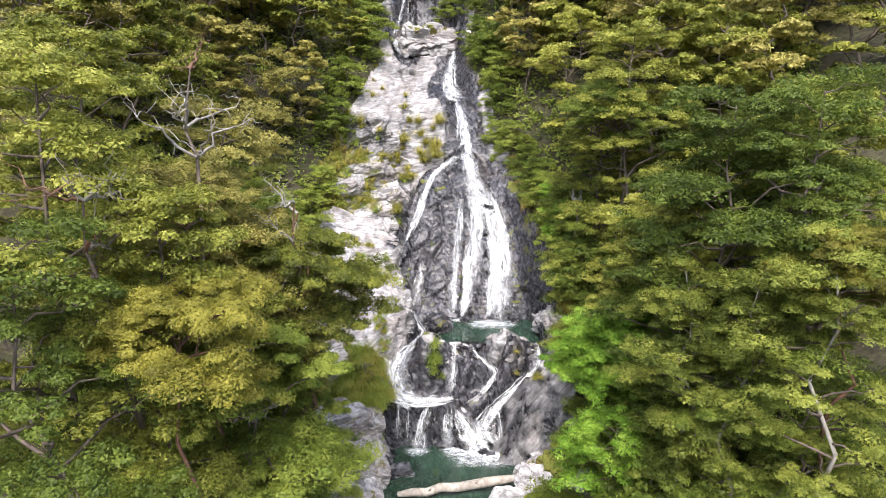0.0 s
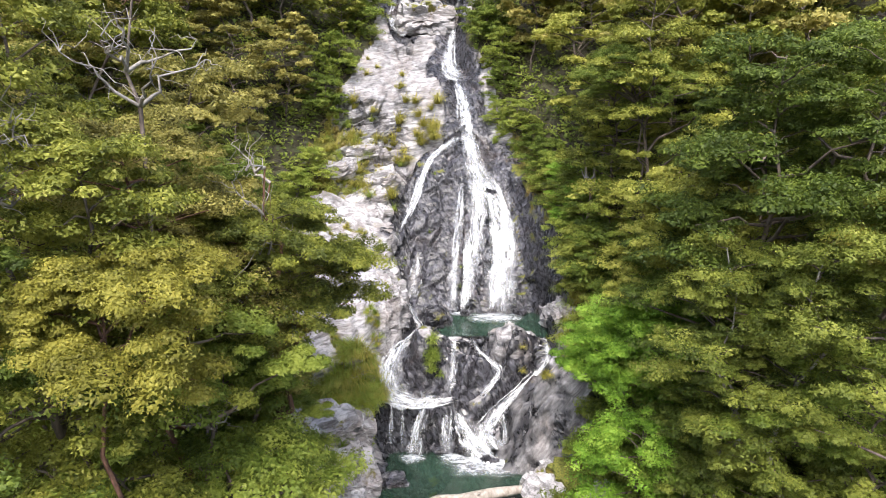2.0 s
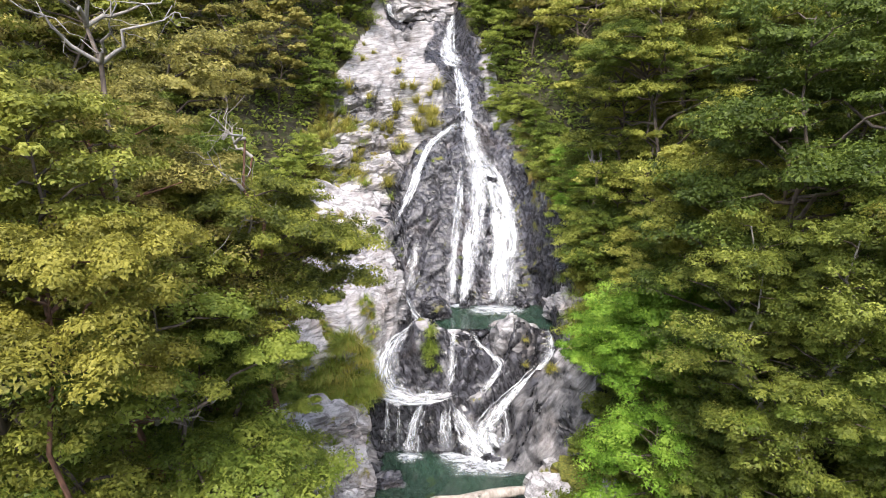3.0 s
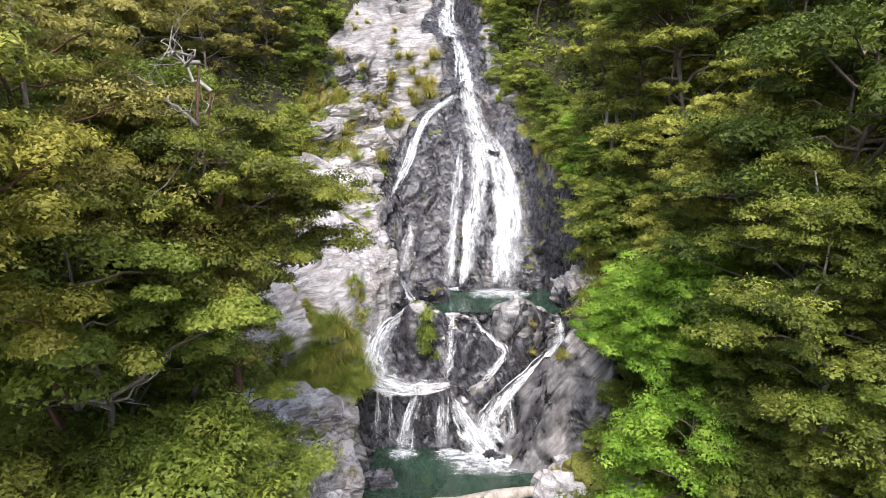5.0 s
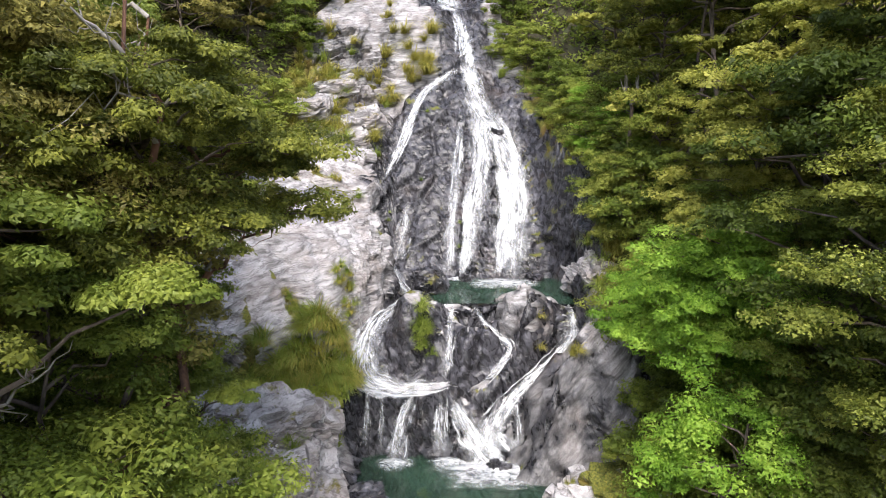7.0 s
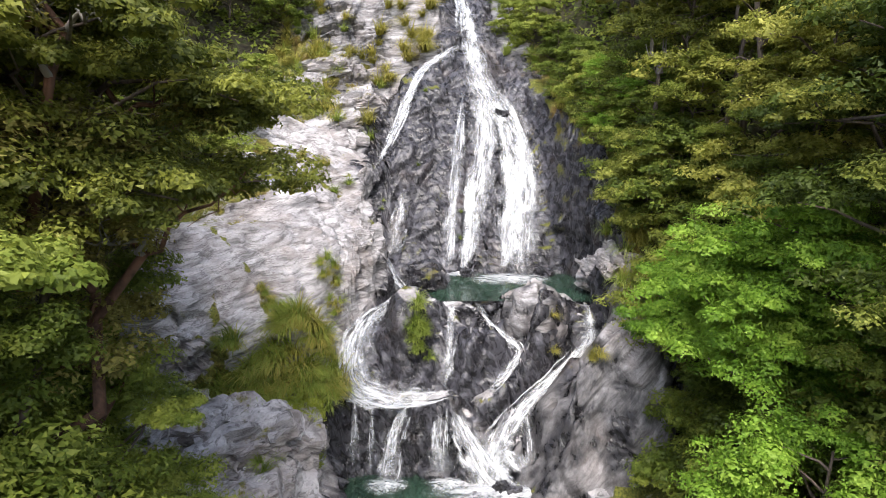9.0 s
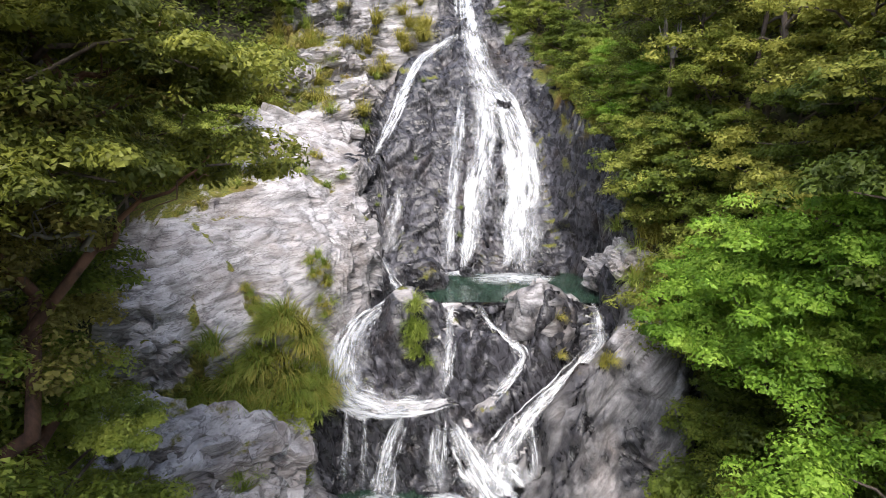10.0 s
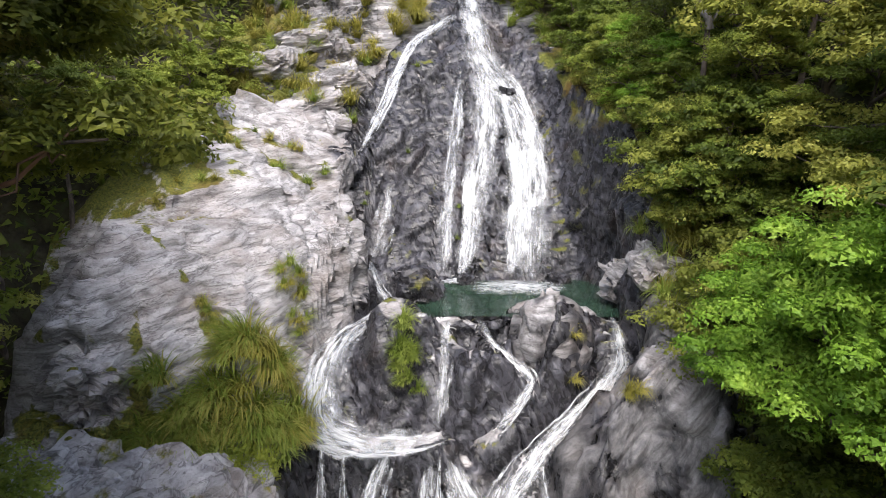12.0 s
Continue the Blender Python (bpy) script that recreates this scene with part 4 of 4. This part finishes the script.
for x, y, turn, size in [(8.5, 30.2, 30, 1.3), (8.3, 28.2, 200, 1.25), (8.9, 26.1, 80, 1.3), (8.8, 23.2, 20, 1.2), (7.9, 29.6, 100, 1.0), (9.0, 31.6, 10, 1.0), (9.2, 33.4, 80, 0.9), (8.9, 35.0, 140, 0.9), (8.9, 36.6, 200, 0.9), (7.4, 44.6, 10, 0.9), (7.2, 46.4, 70, 0.9), (5.6, 50.6, 60, 0.9), (4.8, 54.5, 130, 0.9), (4.4, 52.2, 20, 0.7),
                         (4.0, 58.5, 20, 1.0), (3.4, 61.0, 90, 1.0), (-9.6, 40.0, 40, 1.0), (-9.9, 44.0, 160, 1.0), (-9.4, 48.0, 10, 1.0), (-9.2, 52.4, 80, 1.1), (-8.8, 55.6, 130, 1.2),
                         (-7.6, 60.0, 10, 1.2), (-7.2, 63.4, 60, 1.2), (-2.2, 68.6, 20, 0.8), (0.4, 67.8, 90, 0.8), (2.4, 65.6, 150, 0.9), (-7.6, 66.4, 10, 1.1), (-8.0, 69.4, 70, 1.2), (8.4, 35.4, 20, 1.2), (7.9, 38.6, 120, 1.0), (6.6, 48.6, 200, 0.8), (8.9, 26.9, 10, 0.9), (5.0, 56.0, 40, 1.0), (4.6, 59.0, 140, 1.0)]:
    place(SHRUB, x, y, turn, size, group="bank shrubs")
for x, y, turn, size in [(8.3, 33.4, 10, 1.2), (7.9, 36.0, 80, 1.0), (8.3, 40.6, 150, 1.0), (7.9, 43.6, 220, 0.9)]:
    place(SCRUB, x, y, turn, size, group="bank shrubs")
for x, y, turn, size in [(-7.4, 27.6, 200, 0.8), (4.9, 26.1, 10, 0.9), (5.5, 25.8, 90, 0.9), (4.3, 25.6, 200, 0.8), (-4.0, 32.0, 10, 0.6), (-3.9, 31.4, 70, 0.5)]:
    place(FERNS, x, y, turn, size, group="ferns")
for ob in (*PROTO.values(), *FAR.values(), *TOP.values(), BROAD, TALL, SHRUB, SCRUB, FERNS):
    for o in (*ob.children_recursive, ob):
        bpy.data.objects.remove(o)

# undergrowth over the forest floor
rng = np.random.default_rng(9)
spots, up = [], []
for _ in range(15000):
    y = rng.uniform(12, 74)
    x = rng.uniform(-1, 1) * (6 + 0.45 * y)
    if max(left_wood(y) - x, x - right_wood(y)) < 0.1 and y < 70:
        continue
    g, nrm_ = on_ground(x, y)
    k = 14
    c = np.array(g) + rng.normal(0, 1, (k, 3)) * np.array((0.3, 0.3, 0.2)) + np.array((0, 0, 0.25))
    spots.append(c)
    m = rng.normal(0, 0.6, (k, 3)) + np.array((0, -0.4, 1.0))
    up.append(m / np.linalg.norm(m, axis=1)[:, None])
v, f = leaves(np.vstack(spots), np.vstack(up), 0.2, rng)
tagged(piece("undergrowth", mesh_of("undergrowth", v, f, DARK)), "dark green undergrowth on the forest floor", "undergrowth", kind="stuff")

# ---- tussocks ----


def tussock_mesh(seed, blades, length, mat, droop):
    rng = np.random.default_rng(seed)
    V, F = [], []
    for _ in range(blades):
        a = rng.uniform(0, 2 * math.pi)
        L = length * rng.uniform(0.6, 1.15)
        out = np.array((math.cos(a), math.sin(a), 0.0)) * rng.uniform(0.25, 0.9)
        p, d = rng.normal(0, 0.07, 3) * np.array((1, 1, 0.3)), out + np.array((0, -0.25, rng.uniform(0.7, 1.3)))
        d /= np.linalg.norm(d)
        w = np.cross(d, (0, 0, 1.0))
        w = w / (np.linalg.norm(w) + 1e-6) * 0.015 * rng.uniform(0.8, 1.6)
        n = len(V)
        for s in range(6):
            q = (1 - s / 5.0) ** 0.7
            V += [p + w * q, p - w * q]
            p = p + d * L / 5
            d = d + np.array((0, -0.14, -0.42 * droop * (0.6 + 0.2 * s)))
            d /= np.linalg.norm(d)
        F += [(n + 2 * s, n + 2 * s + 1, n + 2 * s + 3, n + 2 * s + 2) for s in range(5)]
    return mesh_of("tussock", V, F, mat)


TUFTS = [tussock_mesh(31 + i, 85, 1.0, m, dr) for i, (m, dr) in enumerate([(GRASS, 1.0), (GREENGRASS, 1.2), (GRASS, 1.4), (GREENGRASS, 0.9)])]


FAR_TUFTS = []


def tussocks(n, x0, x1, y0, y1, size, kinds, seed, label):
    """Tussocks on a stretch of rock; those high up the falls are joined further down."""
    rng = np.random.default_rng(seed)
    for _ in range(n):
        x, y = rng.uniform(x0, x1), rng.uniform(y0, y1)
        g, _ = on_ground(x, y)
        me, s = TUFTS[rng.choice(kinds)], size * rng.uniform(0.7, 1.25)
        m = Matrix.Translation(g) @ pose(0, 0, -0.02, 0, 0, rng.uniform(-50, 50)) @ Matrix.Diagonal((s, s, s, 1))
        if y0 > 44:
            FAR_TUFTS.append((me, m))
            continue
        ob = new("tussock", me)
        ob.matrix_world = m
        tagged(ob, label, "grass", "tussocks on the rocks")


YEL, GRN = "yellow-green tussock of drooping blades on a rock ledge", "fresh green tussock of drooping blades on wet rock"
for k in range(13):
    x = -6.9 + 0.28 * k
    tussocks(8, x, x + 0.3, slab_front(x) - 0.75, slab_front(x) + 0.3, 1.1, [1, 1, 2, 3, 0], 70 + k, GRN)
    tussocks(3, x, x + 0.3, slab_front(x) - 1.3, slab_front(x) - 0.6, 0.95, [1, 3, 2], 90 + k, GRN)
tussocks(18, -4.3, -3.3, 32.8, 34.4, 0.9, [0, 1, 2], 2, YEL)
tussocks(18, -4.25, -3.5, 35.9, 36.8, 0.55, [1, 2], 3, YEL)
for k in range(8):
    tussocks(3, -6.15 + 0.2 * k, -5.95 + 0.2 * k, 34.7 - 0.15 * k, 34.95 - 0.15 * k, 0.5, [1, 2], 40 + k, YEL)
tussocks(90, -9.4, -3.2, 46.6, 53.4, 1.1, [0, 0, 2, 1], 5, YEL)
tussocks(22, -3.4, -0.3, 51.0, 53.8, 1.35, [0, 2], 6, YEL)
tussocks(30, 6.6, 7.8, 33.9, 37.4, 0.9, [0, 1, 2], 7, YEL)
tussocks(18, -0.8, 0.05, 34.9, 35.7, 0.72, [1, 3], 8, GRN)
tussocks(2, 4.1, 4.5, 35.2, 35.6, 0.5, [2], 9, YEL)
tussocks(8, 5.9, 7.6, 40.0, 47.0, 0.7, [1, 3, 2], 10, GRN)
tussocks(9, 2.8, 4.4, 55.5, 62.0, 1.1, [1, 3, 0], 11, GRN)
tussocks(9, -7.5, -2.8, 55.0, 60.0, 0.8, [0, 2], 12, YEL)
tussocks(9, -6.4, -4.2, 27.6, 31.4, 0.6, [1, 3], 13, GRN)
tussocks(4, 5.0, 5.6, 32.6, 33.2, 0.5, [2, 0], 14, YEL)
tussocks(20, -9.0, -4.0, 42.4, 43.8, 0.55, [1, 2], 15, YEL)
tussocks(9, -11.0, -7.0, 37.5, 39.6, 0.5, [1, 2], 16, YEL)
tussocks(6, -2.6, 2.0, 42.5, 48.0, 0.35, [1, 3], 17, GRN)
tussocks(7, 3.8, 5.6, 49.0, 53.0, 0.8, [1, 3], 18, GRN)

chunks, which = [], []
for me, m in FAR_TUFTS:
    co = np.empty(3 * len(me.vertices), np.float32)
    me.vertices.foreach_get("co", co)
    quads = np.empty(len(me.loops), np.int32)
    me.loops.foreach_get("vertex_index", quads)
    m = np.array(m)
    chunks.append((co.reshape(-1, 3) @ m[:3, :3].T + m[:3, 3], quads.reshape(-1, 4)))
    which.append(np.full(len(quads) // 4, 0 if me.materials[0] == GRASS else 1, np.int32))
far_me = mesh_of("tussock_grass", *joined(chunks), GRASS)
far_me.materials.append(GREENGRASS)
far_me.polygons.foreach_set("material_index", np.concatenate(which))
tagged(piece("tussock_grass", far_me), "yellow-green tussock grass on the ledges beside the falls", "grass", kind="stuff")

# ---- loose rocks ----


def boulder(x, y, z, size, turn, seed, label, name="boulder", wet=0.0, moss=0.1, rough=1.0, tone=0.0):
    """A block of schist with rounded corners, bedded and cracked."""
    n = 14 if rough == 1.0 else 24
    V, F = [], []
    ax = np.linspace(-1, 1, n)
    for axis in range(3):
        for sgn in (-1, 1):
            base = len(V)
            for u in ax:
                for w in ax:
                    p = [0, 0, 0]
                    p[axis], p[(axis + 1) % 3], p[(axis + 2) % 3] = sgn, u * sgn, w
                    V.append(p)
            for i in range(n - 1):
                for j in range(n - 1):
                    a = base + i * n + j
                    F.append((a, a + n, a + n + 1, a + 1))
    V, back = np.unique(np.round(np.array(V, float), 5), axis=0, return_inverse=True)
    F = back.ravel()[np.array(F)]
    r = np.linalg.norm(V, axis=1)[:, None]
    N = V / r
    V = 0.62 * V + 0.38 * N * 1.25 if rough == 1.0 else 0.12 * V + 0.9 * N
    P = V * np.array(size)
    q = P + seed * 3.7
    P = P + N * rough * (min(size) * (0.6 * blocks(q, np.array(size) * 0.9, seed)[0] + 0.22 * fbm(q, 0.9, 4, seed)) + 0.06 * (saw(q @ BEDDING[2] / 0.24) - 0.5))[:, None]
    me = mesh_of(name, P, np.array(F), ROCK, rough < 1.0)
    store(me, "wet", np.full(len(P), wet))
    store(me, "moss", moss + 0.3 * step(N[:, 2], 0.3, 0.9))
    store(me, "tone", 0.3 + tone + 0.6 * blocks(q, np.array(size) * 0.9, seed)[1])
    ob = piece(name, me)
    ob.matrix_world = pose(x, y, z, *turn)
    return tagged(ob, label, "rock", "loose rocks")


DRY, WETR = "pale grey layered schist block on the bank", "dark wet boulder at the water's edge"
for k, (x, y, z, sx, sy, sz, rx, ry, rz) in enumerate([
        (-5.6, 30.6, 2.9, 1.5, 1.0, 0.7, 14, -8, 20), (-7.2, 30.8, 3.3, 1.2, 1.0, 0.6, 12, 6, -10), (-4.4, 31.2, 2.5, 0.8, 0.9, 0.7, 10, 12, 30), (-5.8, 29.0, 2.0, 1.7, 1.0, 0.6, 12, -6, 15),
        (-4.2, 29.4, 1.3, 1.1, 1.3, 0.6, 16, 10, 25), (-6.4, 27.4, 1.5, 1.6, 1.1, 0.7, 10, -6, 10), (-4.4, 27.2, 0.9, 1.3, 1.2, 0.6, 12, 8, 20), (-8.4, 29.6, 3.2, 1.2, 1.0, 0.8, 8, 0, 0),
        (5.0, 28.0, 0.5, 1.3, 1.1, 0.6, 6, 10, -20), (4.0, 26.6, 0.5, 1.6, 0.9, 0.6, 4, 6, -10), (6.0, 30.6, 0.5, 1.0, 0.8, 0.6, 8, -8, 15), (6.2, 26.4, 0.8, 1.3, 1.0, 0.7, 0, 6, 30), (4.9, 29.8, 0.2, 1.0, 0.8, 0.6, 8, 0, 40), (7.4, 26.9, 1.3, 1.0, 0.9, 0.7, 0, 6, 70),
        (-6.6, 51.0, 15.4, 1.5, 1.0, 0.6, 20, -10, 10), (-4.6, 49.4, 13.4, 1.4, 1.0, 0.6, 18, -12, 20), (-5.6, 47.6, 12.0, 1.6, 0.9, 0.6, 22, -14, 15), (-3.9, 47.2, 11.2, 0.9, 0.8, 0.5, 18, 10, 40),
        (-7.8, 49.2, 14.2, 1.2, 0.9, 0.6, 20, -6, 0), (7.0, 36.2, 7.2, 0.7, 0.8, 0.6, 10, 20, 10), (6.7, 38.0, 6.2, 0.6, 0.9, 0.7, 0, 15, 20)]):
    boulder(x, y, z, (sx, sy, sz), (rx, ry, rz), 100 + k, DRY, "rock_slab" if sz < 0.65 else "boulder")
boulder(-6.4, 45.7, 10.7, (3.1, 1.2, 0.75), (32, 24, -6), 140, "pale tilted schist slab above the great slab", "rock_slab", moss=-0.1)
boulder(-1.4, 65.6, 27.6, (2.6, 1.5, 1.3), (6, 3, 0), 130, "huge grey block wedged between two falls", moss=0.25)
boulder(7.2, 29.5, 0.8, (1.8, 1.1, 0.8), (6, -4, 10), 141, "low rock under rusty brown and green moss", moss=0.6)
boulder(3.95, 36.5, 4.75, (1.15, 1.2, 1.42), (0, 0, 15), 142, "rounded wet grey boulder between the streams", wet=0.5, moss=-0.4, rough=0.35, tone=-0.12)
boulder(2.4, 32.1, 0.35, (0.32, 0.3, 0.3), (0, 10, 20), 131, WETR, wet=0.9, moss=-0.5)
boulder(1.5, 41.1, 5.4, (0.3, 0.25, 0.35), (0, 0, 10), 132, WETR, wet=0.9, moss=-0.5)
boulder(5.0, 41.3, 5.4, (0.4, 0.3, 0.3), (0, 0, 40), 133, WETR, wet=0.9, moss=-0.5)
boulder(-2.6, 30.4, 0.2, (0.9, 0.6, 0.35), (0, 0, 10), 134, WETR, wet=0.7, moss=-0.3)
boulder(3.5, 46.9, 12.6, (0.35, 0.3, 0.4), (0, 0, 10), 135, WETR, wet=0.9, moss=-0.5)

# ---- dead wood ----


def driftwood(a, b, radius):
    rng = np.random.default_rng(41)
    pts = bent(a, b, rng, 9, 0.1)
    rad = np.interp(np.linspace(0, 1, 9), [0, 0.1, 0.8, 1], [0.5 * radius, 0.8 * radius, radius, 0.7 * radius])
    root = new("driftwood_log")
    v, f = tube(pts, rad, 12)
    f = f + [(0, 1, 2, 3), (len(v) - 4, len(v) - 3, len(v) - 2, len(v) - 1)]
    piece("trunk", mesh_of("trunk", v, f, LOG, True), root)
    for k in (2, 5):
        v, f = tube(bent(pts[k], pts[k] + np.array((0.2, -0.3, 0.35)), rng, 4), [0.07, 0.06, 0.05, 0.02], 6)
        piece("stub", mesh_of("stub", v, f, LOG, True), root)
    return tagged(root, "bleached driftwood log lying across the lower pool", "log")


driftwood((-2.3, 27.95, 0.5), (3.7, 28.7, 0.95), 0.26)


def snag(x, y, base, top, seed):
    """A dead trunk whose splintered grey head stands out of the scrub."""
    rng = np.random.default_rng(seed)
    root = new("dead_snag")
    head = top - base
    v, f = tube(bent((0.3, 0, -0.5), (0, 0, head - 1.5), rng, 6, 0.2), [0.12, 0.11, 0.1, 0.09, 0.08, 0.08], 9)
    piece("trunk", mesh_of("trunk", v, f, BARK, True), root)
    for k, (dx, h, r) in enumerate([(-0.4, 1.2, 0.1), (0.1, 0.8, 0.08), (-0.55, 0.7, 0.05), (0.2, 1.0, 0.05)]):
        v, f = tube(bent((0.05 * k, 0, head - 1.8), (dx, -0.1, head - 1.5 + h), rng, 6, 0.3), [r, r, 0.85 * r, 0.7 * r, 0.4 * r, 0.01], 8)
        piece("splinter", mesh_of("splinter", v, f, GREYWOOD, True), root)
    root.location = (x, y, base)
    return tagged(root, "grey splintered dead tree stump in the scrub", "dead tree")


g, _ = on_ground(8.2, 37.0)
snag(8.2, 37.0, g.z, 15.8, 51)


def dead_tree(x, y, top, seed, mat, spread=1.0, low=7):
    """A dead tree whose bare, crooked head stands out of the canopy."""
    rng = np.random.default_rng(seed)
    root = new("dead_tree")
    g, _ = on_ground(x, y)
    height = top - g.z
    spine = bent((0, 0, -0.5), (rng.normal(0, 0.8), 0, height), rng, 12, 0.6)
    v, f = tube(spine, np.linspace(0.19, 0.03, 12), 7)
    piece("trunk", mesh_of("trunk", v, f, mat, True), root)
    for k in range(8):
        s = spine[low + k % (12 - low)]
        a, r = rng.uniform(0, 6.28), spread * rng.uniform(0.7, 2.0)
        limb = bent(s, s + np.array((math.cos(a) * r, math.sin(a) * r, rng.uniform(0.0, 1.4))), rng, 7, 0.45)
        some = [tube(limb, np.linspace(0.06, 0.01, 7), 6)]
        for _ in range(7):
            q = limb[rng.integers(2, 7)]
            some.append(tube(bent(q, q + rng.normal(0, 0.5, 3) + np.array((0, 0, 0.2)), rng, 5, 0.45), np.linspace(0.018, 0.004, 5), 4))
        v, f = joined(some)
        piece("branch", mesh_of("branch", v, f, (GREYWOOD, PALE, RUST)[k % 3], True), root)
    root.location = g
    return tagged(root, "bare dead tree with bleached crooked branches", "dead tree", "dead trees")


dead_tree(-7.9, 20.9, 20.6, 61, BARK, 1.3, 9)
dead_tree(-8.6, 15.9, 16.8, 62, BARK, 0.7, 10)
dead_tree(-6.3, 23.4, 15.9, 63, RUST)
dead_tree(-5.5, 24.6, 15.3, 64, RUST)
dead_tree(-7.3, 19.6, 12.4, 65, RUST, 1.2, 8)
